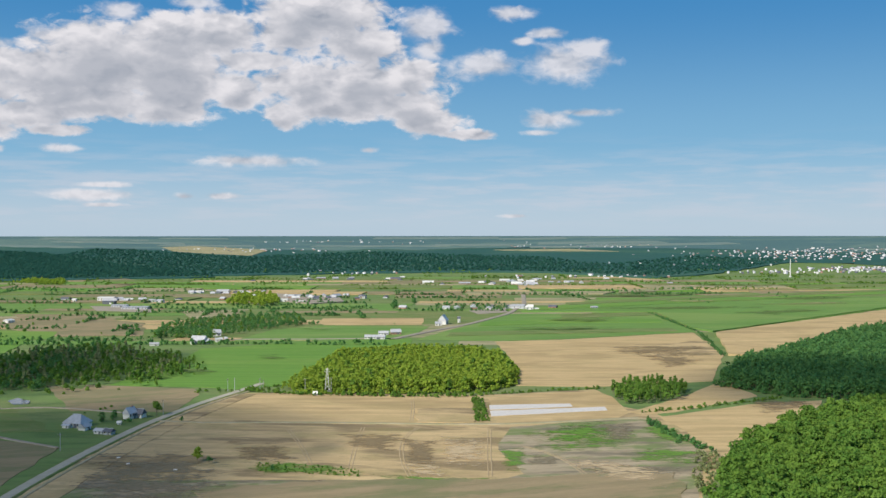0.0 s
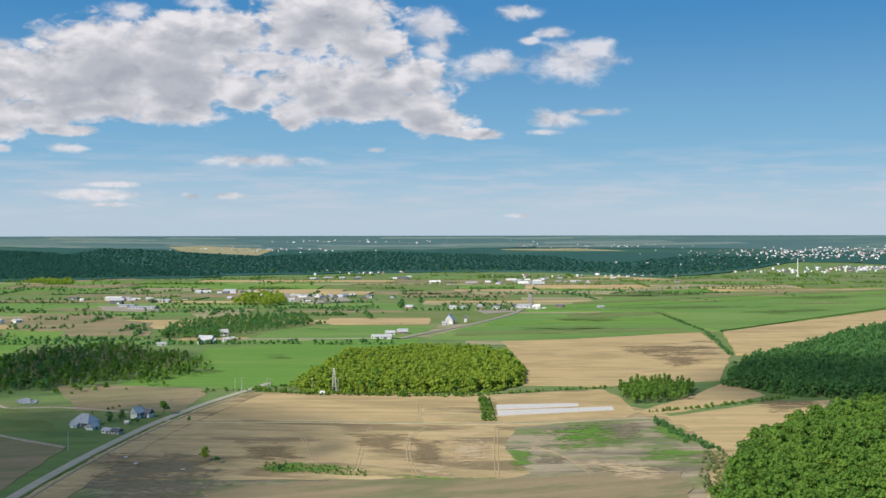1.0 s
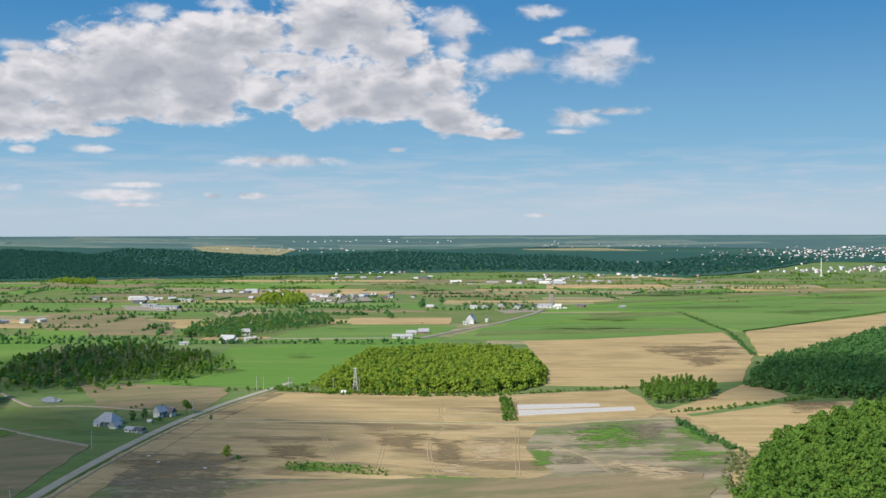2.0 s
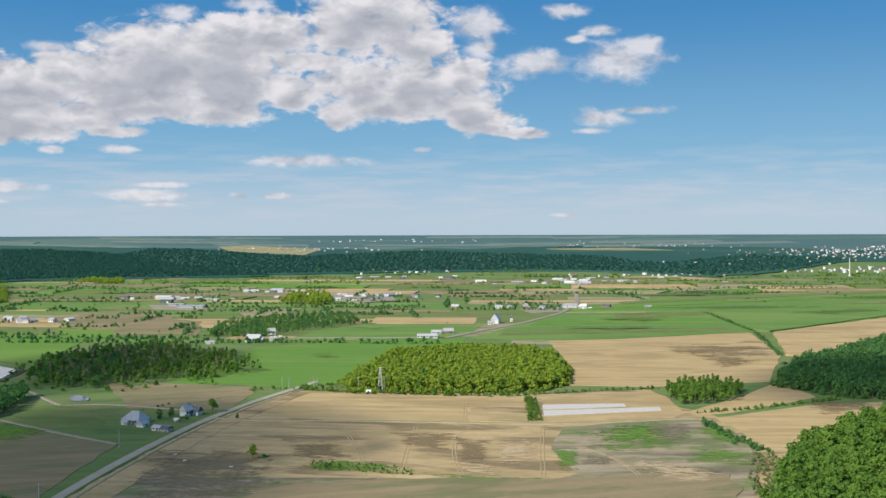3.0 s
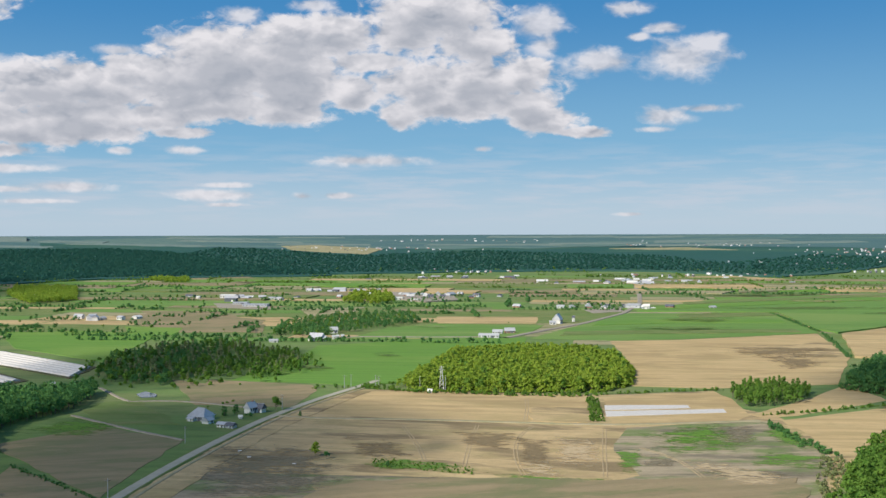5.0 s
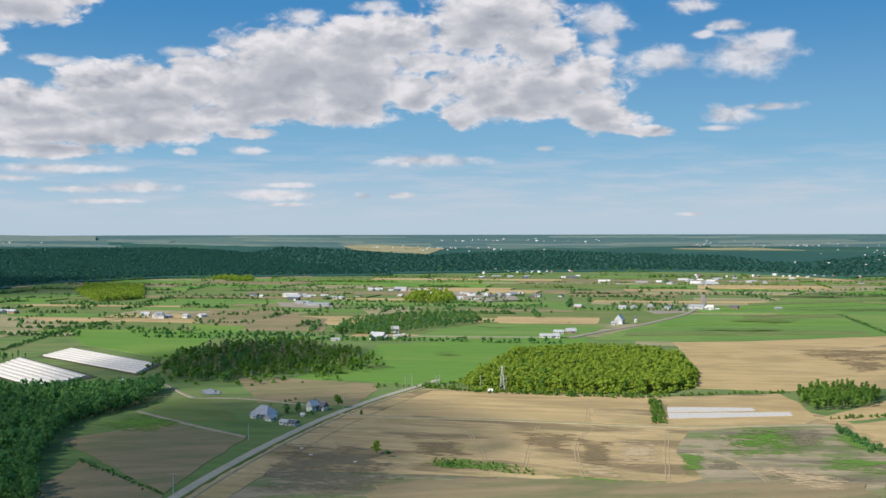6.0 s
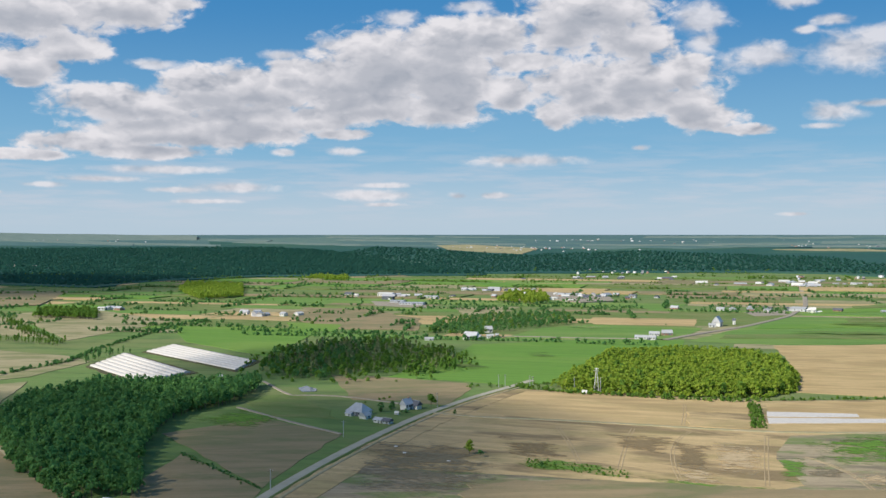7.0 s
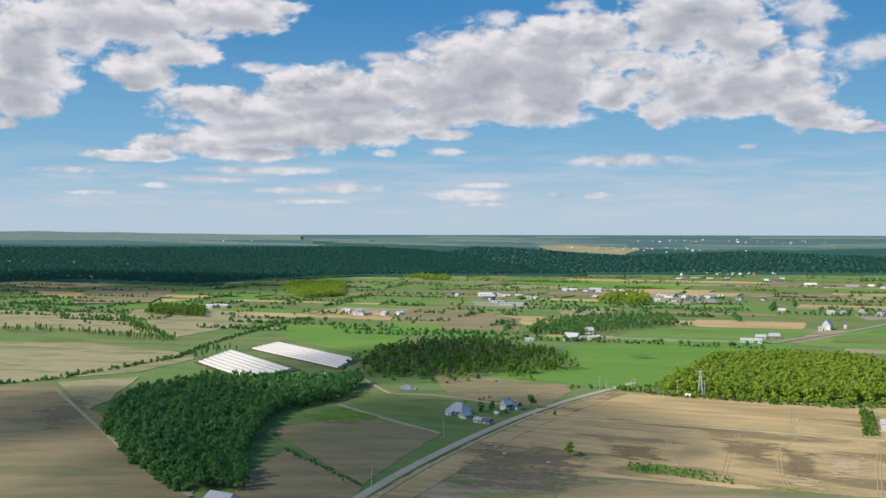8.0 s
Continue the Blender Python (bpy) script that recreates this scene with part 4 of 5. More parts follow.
def row(line, spacing, seed, wide=2.0, keep=1.0):
    """Spots along a line."""
    rng = np.random.default_rng(seed)
    out = []
    for (x0, y0), (x1, y1) in zip(line, line[1:]):
        n = max(1, int(math.hypot(x1 - x0, y1 - y0) / spacing))
        for i in range(n):
            if rng.uniform() < keep:
                u = (i + rng.uniform(-0.3, 0.3)) / n
                out.append((x0 + (x1 - x0) * u + rng.normal() * wide, y0 + (y1 - y0) * u + rng.normal() * wide))
    return out




def tree_thing(shape, leaf_mat, tint, label, category="tree"):
    """One tree as a thing with a trunk and a crown."""
    v, f, s = shape
    base = new("tree")
    tagged(base, label, category)
    for nm, slot, mat in (("trunk", 0, M_BARK), ("crown", 1, leaf_mat)):
        sel = f[s == slot]
        used, inv = np.unique(sel, return_inverse=True)
        quads_object(nm, v[used], inv.reshape(-1, 4), [mat], None, np.full(len(sel), tint), base)
    return base


# the near wood: its edge trees stand singly, the rest is joined
NEAR_WOOD = [(92.6, 354.6), (121.7, 456.4), (152.3, 536.9), (207.0, 611.4), (265.3, 669.7), (329.3, 701.3), (405.2, 686.2), (230.3, 362.7)]
near_spots = scatter(NEAR_WOOD, 6.4, 1)
near_spots.sort(key=lambda p: math.hypot(p[0], p[1]) + 0.6 * (p[0] - 150))
protos = [tree_thing(FULL[i % 5], M_LEAF, 0.1 + 0.11 * i, "leafy broadleaf tree in fresh spring green", "tree") for i in range(8)]
rng_near = random.Random(4)
singles = near_spots[:260]
for i, (x, y) in enumerate(singles):
    q = rng_near.uniform(0.66, 0.95)
    m = Matrix.Translation((x, y, 0)) @ Matrix.Rotation(rng_near.uniform(0, 6.28), 4, "Z") @ Matrix.Scale(q, 4)
    if i < len(protos):
        t = protos[i]
        t.matrix_basis = m
    else:
        t = copy_thing(protos[rng_near.randrange(len(protos))], Matrix.Identity(4))
        t.matrix_basis = m
    tagged(t, group="trees of the near wood")
if len(near_spots) > 260:
    grove("wood", near_spots[260:], FULL, M_LEAF, "dense spring green broadleaf wood", 2, (0.66, 0.95))

grove("wood", scatter([(208.7, 795.1), (271.5, 930.5), (326.3, 985.7), (456.7, 1177.5), (600.1, 1304.6), (994.5, 1537.8), (465.3, 702.9), (334.5, 713.3), (246.9, 737.6)], 5.4, 5), DENSE, M_LEAF_DARK, "dense dark green wood behind the fields", 6)
GROVE = [(-105.9, 751.1), (-103.7, 852.3), (-98.5, 962.2), (-34.3, 1001.4), (25.3, 1003.9), (51.8, 947.0), (59.0, 866.6), (50.3, 789.4), (31.3, 760.4), (-25.8, 752.2)]
grove("wood", scatter(GROVE, 4.6, 7), LUSH, M_LEAF_LIME, "bright spring green grove among fields", 8, (0.85, 1.12))
grove("wood", scatter(GROVE, 14.0, 25, 0.6), LUSH, M_LEAF, "darker trees inside the bright grove", 26, (0.95, 1.15))
grove("wood", scatter([(-119.4, 758.7), (-112.0, 888.3), (-88.5, 819.7), (-91.8, 754.5)], 5.5, 27), DENSE, M_LEAF_LIME, "yellow-green bushes at the grove corner", 28, (0.4, 0.7))
grove("wood", scatter([(116.3, 729.6), (139.5, 785.2), (179.9, 764.6), (166.3, 722.1), (124.4, 696.1)], 4.2, 9), SLIM, M_LEAF, "young plantation of slender trees", 10, (0.5, 0.85))
grove("wood", scatter([(-404.8, 514.5), (-449.8, 600.2), (-439.7, 672.1), (-386.4, 688.7), (-329.5, 723.3), (-313.5, 651.0), (-326.3, 579.6), (-289.2, 480.8), (-241.4, 403.1), (-268.0, 392.4), (-315.5, 429.0)], 4.9, 11), DENSE, M_LEAF_DARK, "dark green wood in cloud shade", 12)
MID_WOOD = [(-365.6, 795.0), (-401.5, 898.4), (-401.5, 982.8), (-371.6, 1035.8), (-327.5, 1034.7), (-269.7, 979.4), (-215.2, 893.0), (-229.4, 799.5), (-267.3, 785.1), (-289.8, 756.0), (-326.0, 762.6)]
grove("wood", scatter([p for p in MID_WOOD if p[0] < -280], 7.6, 13, 0.75), DENSE, M_LEAF_DARK, "mixed wood in cloud shade", 14, (0.4, 0.85))
grove("wood", scatter(MID_WOOD, 9.0, 23, 0.6), MID, M_LEAF, "fresh green trees inside the mixed wood", 24, (0.3, 0.7))
grove("wood", scatter(MID_WOOD, 12.0, 29, 0.45), SLIM, M_LEAF_BARE, "thin greyish trees not yet in leaf", 30, (0.6, 0.95))
grove("wood", scatter([(-290.0, 850.0), (-262.0, 1000.0), (-212.0, 900.0), (-205.0, 840.0), (-232.0, 800.0)], 8.5, 15, 0.7), SLIM, M_LEAF, "loose young trees beside a field", 16, (0.4, 0.9))
grove("wood", scatter([(-372.0, 770.0), (-425.0, 900.0), (-425.0, 1000.0), (-380.0, 1065.0), (-320.0, 1060.0), (-255.0, 1000.0), (-195.0, 890.0), (-215.0, 780.0), (-285.0, 735.0), (-330.0, 745.0)], 11.0, 95, 0.45), BELT, M_LEAF, "loose bushes round the mixed wood", 96, (0.3, 0.8), "bushes")
BELT_WOOD = [(-320.9, 1141.0), (-341.0, 1292.1), (-299.2, 1404.0), (-201.1, 1463.2), (-172.5, 1306.1), (-224.1, 1207.5), (-272.9, 1132.0)]
grove("wood", scatter(BELT_WOOD, 9.0, 17, 0.75), DENSE, M_LEAF_DARK, "loose belt of trees between plots", 18, (0.5, 1.0))
grove("wood", scatter(BELT_WOOD, 17.0, 93, 0.7), DENSE, M_LEAF, "fresh green trees between plots", 94, (0.5, 0.9))
grove("wood", scatter([(-1012.0, 1827.5), (-1113.3, 2047.8), (-979.8, 2045.7), (-815.3, 1701.7), (-853.6, 1608.3)], 7, 19), DENSE, M_LEAF_LIME, "bright green grove on the plain", 20)
grove("wood", scatter([(-973.8, 2357.1), (-947.5, 2434.1), (-858.8, 2385.2), (-828.7, 2264.1)], 8, 21), DENSE, M_LEAF_LIME, "bright green grove on the plain", 22)

# single trees near the road and the farm
for spot, size, shape in (((-124.1, 525.7), 0.62, 2), ((-181.0, 657.5), 0.72, 0), ((-117.0, 520.0), 0.3, 4), ((-208.2, 635.3), 0.45, 1), ((-203.6, 644.7), 0.4, 3), ((-82.7, 503.0), 0.3, 2), ((-159.7, 636.1), 0.3, 2)):
    t = tree_thing(FULL[shape], M_LEAF_LIME if shape == 2 and size > 0.6 else M_LEAF if size > 0.6 else M_LEAF_DARK, 0.5, "single leafy tree beside the road", "tree")
    t.matrix_basis = Matrix.Translation((*spot, 0)) @ Matrix.Scale(size, 4)

# hedges and lines of trees
grove("copse", scatter([(-350.1, 1682.2), (-373.9, 1870.6), (-303.3, 1863.9), (-262.2, 1674.4), (-288.7, 1614.6)], 13, 401), MID, M_LEAF_LIME, "bright lime-green copse beside a hamlet", 402, (0.7, 1.1), "copse")
grove("hedge", row([(212.3, 2050.1), (238.3, 1875.5), (260.3, 1770.2)], 9, 403, 4, 0.8), SHRUB, M_LEAF_DARK, "broken line of dark shrubs across green fields", 404, (0.8, 1.7), "hedge")
grove("hedge", row([(359.2, 2061.4), (364.0, 1886.6)], 9, 405, 4, 0.8), SHRUB, M_LEAF_DARK, "broken line of dark shrubs across green fields", 406, (0.8, 1.6), "hedge")
grove("hedge", row([(428.2, 1801.4), (440.1, 1706.0)], 8, 407, 4, 0.7), SHRUB, M_LEAF_DARK, "broken line of dark shrubs across green fields", 408, (0.7, 1.5), "hedge")
grove("hedge", row([(369.1, 2119.1), (430.2, 2087.1), (542.2, 2175.1)], 10, 409, 6, 0.7), SHRUB, M_LEAF, "broken line of dark shrubs across green fields", 410, (0.8, 1.7), "hedge")
grove("hedge", row([(634.0, 1988.7), (607.8, 1856.1), (681.4, 1823.7)], 10, 411, 6, 0.6), SHRUB, M_LEAF_DARK, "broken line of dark shrubs across green fields", 412, (0.8, 1.6), "hedge")
grove("bushes", row([(-211.8, 631.3), (-206.0, 650.1), (-189.5, 633.2)], 3.2, 413, 1.6, 0.8), SHRUB, M_LEAF_DARK, "dark garden bushes round the farmhouse", 414, (0.4, 1.0), "bushes")
grove("bushes", row([(-229.0, 656.0), (-226.7, 672.0), (-216.2, 694.7)], 4, 415, 1.6, 0.7), SHRUB, M_LEAF, "dark garden bushes round the farmhouse", 416, (0.3, 0.8), "bushes")
grove("bushes", row([(-184.4, 756.8), (-160.2, 760.8), (-126.5, 781.6), (-107.7, 796.2)], 3, 417, 2.5, 0.7), SHRUB, M_LEAF, "low bushes along the field edge", 418, (0.3, 0.9), "bushes")
HEDGE = "ragged green hedge with young trees"
grove("hedge", row([(-145.6, 765.5), (-103.8, 744.7), (-32.4, 735.0), (25.5, 737.6)], 1.4, 31, 2.0), SHRUB, M_LEAF, HEDGE, 32, (0.3, 1.0), "hedge")
grove("hedge", row([(29.7, 742.9), (70.3, 759.9), (120.8, 772.9)], 1.5, 33, 1.6, 0.85), SHRUB, M_LEAF, HEDGE, 34, (0.2, 0.7), "hedge")
grove("hedge", scatter([(19.9, 727.3), (27.6, 727.4), (28.3, 637.6), (19.6, 637.5)], 2.0, 35, 0.8), SHRUB, M_LEAF, HEDGE, 36, (0.25, 0.7), "hedge")
grove("hedge", row([(299.1, 1504.8), (297.6, 1212.4), (263.6, 980.3)], 1.7, 37, 1.3, 0.85), SHRUB, M_LEAF_DARK, HEDGE, 38, (0.25, 0.8), "hedge")
grove("hedge", row([(125.6, 640.5), (129.4, 598.1), (140.1, 550.6)], 1.1, 39, 2.4), SHRUB, M_LEAF_DARK, "dark shrubs along a ditch", 40, (0.25, 0.95), "hedge")
grove("hedge", scatter([(-95.1, 524.5), (-39.3, 505.8), (-38.4, 492.1), (-90.2, 503.3)], 3.0, 41), SHRUB, M_LEAF, "strip of green weeds and shrubs", 42, (0.15, 0.4), "hedge")
grove("hedge", row([(129.1, 669.5), (172.6, 689.4), (235.0, 726.6)], 1.3, 43, 1.5), SHRUB, M_LEAF, HEDGE, 44, (0.2, 0.7), "hedge")
grove("hedge", row([(-1028.8, 932.9), (-911.5, 964.7), (-794.3, 972.2), (-644.6, 926.2)], 2.4, 45, 4), SLIM, M_LEAF, HEDGE, 46, (0.3, 0.75), "hedge")
grove("hedge", row([(-889.5, 1162.3), (-746.9, 1017.4), (-651.3, 935.9)], 2.4, 47, 5), SLIM, M_LEAF, HEDGE, 48, (0.3, 0.75), "hedge")
grove("hedge", row([(-613.7, 578.7), (-589.9, 618.2), (-564.8, 658.0), (-556.7, 807.3), (-591.3, 908.3), (-646.6, 1158.5), (-637.9, 1231.0)], 2.0, 49, 1.5, 0.9), SHRUB, M_LEAF_DARK, HEDGE, 50, (0.35, 1.1), "hedge")
grove("hedge", scatter([(-892.2, 1217.4), (-938.8, 1309.7), (-854.3, 1308.9), (-787.6, 1206.1)], 7, 51), MID, M_LEAF, HEDGE, 52, (0.6, 0.9), "hedge")
grove("hedge", row([(-536.6, 804.5), (-553.1, 858.5), (-542.1, 881.4)], 4, 53, 4), SLIM, M_LEAF_DARK, HEDGE, 54, (0.4, 0.8), "hedge")
grove("hedge", row([(-268.9, 487.5), (-230.5, 456.6), (-196.4, 427.8)], 1.3, 55, 1.0), SHRUB, M_LEAF_DARK, "grassy ditch with low shrubs", 56, (0.15, 0.4), "hedge")

# withered scrub standing on the fallow plots
DRY_SCRUB = "low withered scrub on fallow soil"
grove("scrub", scatter([(112.0, 452.0), (117.0, 490.0), (134.0, 548.0), (146.0, 540.0), (139.0, 490.0)], 3.0, 103, 0.8), SHRUB, M_LEAF_BARE, DRY_SCRUB, 104, (0.3, 0.8), "scrub")

# the plain beyond: broken lines of trees between plots
CLEAR = [[(-29.3, 1159.6), (95.1, 1524.3), (259.1, 1814.4), (1179.7, 2324.0), (671.7, 1315.0), (314.6, 1200.7), (55.3, 1111.6)], [(-223.0, 1107.3), (-206.3, 1261.5), (-153.3, 1320.4), (-16.2, 1308.7), (-36.8, 1147.2), (-83.5, 1117.9)]]
belts = []
for n, line in enumerate(belt_lines):
    belts += row(list(line), 3.0, 600 + n, 1.8, 0.85)
belts += scatter([(-1036.6, 801.7), (-1341.9, 1425.8), (-1325.9, 2166.7), (-718.0, 2381.9), (-237.9, 1709.3), (-279.8, 1141.1), (-585.4, 1220.8), (-753.2, 982.5)], 62, 61, 0.3)
belts += scatter([(-544.5, 1107.1), (-937.3, 2203.2), (-394.2, 2689.2), (285.2, 2565.1), (91.2, 1524.1), (-65.9, 1523.4), (-227.1, 1193.2), (-307.5, 983.6)], 66, 62, 0.3)
bx, by = np.array(belts).T
open_land = inside(bx, by, CLEAR[0]) | inside(bx, by, CLEAR[1]) | (np.hypot(bx, by) > 3000) | ((bx > -60) & (by < 1500)) | ((bx > 100) & (by < 1900))
belts = [p for p, hit in zip(belts, open_land) if not hit]
half = len(belts) // 2
grove("tree_belt", belts[:half], BELT, M_LEAF_DARK, "broken lines of trees between far plots", 63, (0.3, 0.85), "trees")
grove("tree_belt", belts[half:], BELT, M_LEAF, "broken lines of fresh green trees between far plots", 64, (0.3, 0.8), "trees")


# far woods: wide dark belts towards the horizon, haze blue in the leaf colour
def far_wood(poly, spacing, seed, label="dark far forest across the plain, tinted haze blue", keep=1.0):
    return grove("far_wood", scatter(poly, spacing, seed, keep), LOW, M_LEAF_HAZE, label, seed + 1, (0.4, 0.7), "forest")


# denser skirts of bushes along the wood edges
grove("undergrowth", row([(-105.9, 748.0), (-25.8, 749.0), (31.3, 757.0), (52.0, 787.0), (61.0, 866.6), (53.0, 947.0)], 1.7, 81, 1.6), SHRUB, M_LEAF_LIME, "bushes along the edge of the grove", 82, (0.6, 1.4), "bushes")
grove("undergrowth", row([(113.8, 436.1), (122.1, 458.6), (153.4, 541.2), (208.1, 615.1), (266.9, 674.1)], 1.8, 83, 2.0), SHRUB, M_LEAF, "bushes along the edge of the wood", 84, (0.6, 1.5), "bushes")
grove("undergrowth", row([(207.3, 789.1), (229.1, 757.0), (245.2, 732.4), (332.4, 708.4)], 2.2, 85, 1.8), SHRUB, M_LEAF_DARK, "bushes along the edge of the wood", 86, (0.6, 1.5), "bushes")
grove("undergrowth", row([(-266.8, 390.6), (-313.9, 426.9), (-402.5, 511.3), (-446.8, 596.1)], 1.8, 87, 1.8), SHRUB, M_LEAF_DARK, "bushes along the edge of the wood", 88, (0.6, 1.5), "bushes")

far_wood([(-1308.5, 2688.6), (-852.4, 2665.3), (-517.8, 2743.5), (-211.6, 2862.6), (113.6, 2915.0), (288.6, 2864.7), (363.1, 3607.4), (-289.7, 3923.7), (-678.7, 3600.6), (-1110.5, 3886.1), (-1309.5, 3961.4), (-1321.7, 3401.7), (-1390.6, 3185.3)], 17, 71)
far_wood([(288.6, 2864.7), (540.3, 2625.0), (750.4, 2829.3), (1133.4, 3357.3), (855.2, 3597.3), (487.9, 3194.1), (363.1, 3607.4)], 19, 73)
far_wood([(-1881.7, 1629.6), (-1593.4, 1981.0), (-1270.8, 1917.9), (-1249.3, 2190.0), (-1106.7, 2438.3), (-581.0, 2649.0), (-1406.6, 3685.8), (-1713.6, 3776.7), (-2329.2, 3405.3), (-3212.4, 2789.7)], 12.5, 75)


# ---- buildings ----
def box(bm, x0, y0, z0, x1, y1, z1):
    v = [bm.verts.new(p) for p in ((x0, y0, z0), (x1, y0, z0), (x1, y1, z0), (x0, y1, z0), (x0, y0, z1), (x1, y0, z1), (x1, y1, z1), (x0, y1, z1))]
    for f in ((3, 2, 1, 0), (4, 5, 6, 7), (0, 1, 5, 4), (1, 2, 6, 5), (2, 3, 7, 6), (3, 0, 4, 7)):
        bm.faces.new([v[i] for i in f])


def gable_roof(length, width, eave, ridge, over=0.5, hip=0.0, thick=0.25):
    """A pitched roof along x; hip: how far the ridge ends draw in."""
    bm = bmesh.new()
    a, b = length / 2 + over, width / 2 + over
    low = eave - over * (ridge - eave) / (width / 2)
    for dz in (0.0, -thick):
        p = [bm.verts.new(q) for q in ((-a, -b, low + dz), (a, -b, low + dz), (a, b, low + dz), (-a, b, low + dz), (-a + hip, 0, ridge + dz), (a - hip, 0, ridge + dz))]
        for f in ((0, 1, 5, 4), (2, 3, 4, 5), (1, 2, 5), (3, 0, 4)) if hip or dz else ((0, 1, 5, 4), (2, 3, 4, 5)):
            bm.faces.new([p[i] for i in f])
        if dz == 0:
            first = p
    for i, j in ((0, 1), (1, 2), (2, 3), (3, 0)):
        bm.faces.new((first[i], first[j], p[j], p[i]))
    bmesh.ops.recalc_face_normals(bm, faces=bm.faces[:])
    return bm


def walls(length, width, eave, ridge=None):
    bm = bmesh.new()
    a, b = length / 2, width / 2
    p = [bm.verts.new(q) for q in ((-a, -b, -0.3), (a, -b, -0.3), (a, b, -0.3), (-a, b, -0.3), (-a, -b, eave), (a, -b, eave), (a, b, eave), (-a, b, eave))]
    for f in ((0, 1, 5, 4), (2, 3, 7, 6)):
        bm.faces.new([p[i] for i in f])
    if ridge:
        e0, e1 = bm.verts.new((-a, 0, ridge - 0.1)), bm.verts.new((a, 0, ridge - 0.1))
        bm.faces.new((p[1], p[2], p[6], e1, p[5])), bm.faces.new((p[3], p[0], p[4], e0, p[7]))
    else:
        bm.faces.new((p[1], p[2], p[6], p[5])), bm.faces.new((p[3], p[0], p[4], p[7]))
    bmesh.ops.recalc_face_normals(bm, faces=bm.faces[:])
    return bm


def building(name, at, turn, length, width, eave, ridge, wall_mat, roof_mat, label, category="house", hip=0.0, windows=0, door=True, chimney=False, group=""):
    """A pitched-roof building with walls, roof, doors and windows."""
    base = new(name)
    base.matrix_basis = pose(at[0], at[1], rise(*at), 0, 0, turn)
    part("wall", walls(length, width, eave, None if hip else ridge), wall_mat, base)
    roof = part("roof", gable_roof(length, width, eave, ridge, 0.5, hip), roof_mat, base)
    close = math.hypot(*at) < 1500
    if close:
        bm = bmesh.new()
        box(bm, -length / 2 - 0.45 + hip, -0.18, ridge - 0.06, length / 2 + 0.45 - hip, 0.18, ridge + 0.07)
        part("ridge_cap", bm, M_PALE_ROOF if roof_mat != M_PALE_ROOF else M_GREY, roof)
    if chimney:
        bm = bmesh.new()
        box(bm, length * 0.2, -0.4, eave, length * 0.2 + 0.8, 0.4, ridge + 0.9)
        part("chimney", bm, M_RED, roof)
    for i in range(windows):
        for side in (-1, 1):
            x = (i + 0.5) / windows * length - length / 2
            bm = bmesh.new()
            box(bm, x - 0.55, side * (width / 2) - 0.06, eave * 0.4, x + 0.55, side * (width / 2) + 0.06, eave * 0.82)
            pane = part("window", bm, M_GLASS, base)
            if close:
                bm = bmesh.new()
                face = side * (width / 2 + 0.07)
                box(bm, x - 0.7, face - 0.04, eave * 0.82, x + 0.7, face + 0.04, eave * 0.82 + 0.14)
                box(bm, x - 0.7, face - 0.06, eave * 0.4 - 0.14, x + 0.7, face + 0.06, eave * 0.4)
                for edge in (-0.7, 0.56):
                    box(bm, x + edge, face - 0.04, eave * 0.4, x + edge + 0.14, face + 0.04, eave * 0.82)
                part("window_frame", bm, M_WHITE if wall_mat != M_WHITE else M_GREY, pane)
    if door:
        bm = bmesh.new()
        wide = min(3.6, length * 0.18)
        box(bm, length * 0.1, -width / 2 - 0.08, -0.2, length * 0.1 + wide, -width / 2 + 0.05, min(eave * 0.85, 3.2))
        part("door", bm, M_DARK_ROOF if wall_mat != M_DARK_ROOF else M_WHITE, base)
    return tagged(base, label, category, group)


# the farm beside the country road
building("barn", (-218.7, 622.9), -20, 12.5, 10.5, 3.2, 7.4, M_WHITE, M_GREY, "barn with a broad grey metal hipped roof and white walls", "barn", hip=4, windows=3)
building("barn_wing", (-210.6, 611.5), 70, 5.5, 5, 2.4, 4.2, M_WHITE, M_GREY, "grey-roofed wing of the barn", "barn", windows=1)
building("shed", (-223.2, 617.7), -20, 4.4, 3.0, 2.0, 2.5, M_WHITE, M_PALE_ROOF, "low white annex beside the grey barn", "shed")
building("farm_shed", (-197.8, 600.2), -22, 5.6, 4, 2.2, 3.2, M_WHITE, M_PALE_ROOF, "low white shed with a pale roof", "shed", windows=2)
building("farm_shed", (-191.9, 598.1), -22, 5.6, 4, 2.2, 3.4, M_GREY, M_DARK_ROOF, "low grey shed with a dark roof", "shed", windows=2)
building("farmhouse", (-195.3, 649.4), 66, 7, 5, 4.2, 7.2, M_WHITE, M_PALE_ROOF, "white two-storey farmhouse with a steep pale gable", "house", windows=3, chimney=True)
building("farmhouse_wing", (-190.7, 653.2), -20, 7, 5, 3.2, 5.6, M_WHITE, M_DARK_ROOF, "white house wing with a dark blue-grey roof", "house", windows=2)
building("shed", (-195.6, 628.9), 0, 2, 1.6, 1.6, 2.2, M_WHITE, M_WHITE, "tiny white shed in the farmyard", "shed")
for px in ((-166.4, 533.4), (-157.1, 519.1), (-130.2, 505.9)):
    building("field_box", px, 15, 0.9, 0.8, 0.5, 0.62, M_WHITE, M_WHITE, "white crate standing on the field", "crate", door=False, group="white crates")

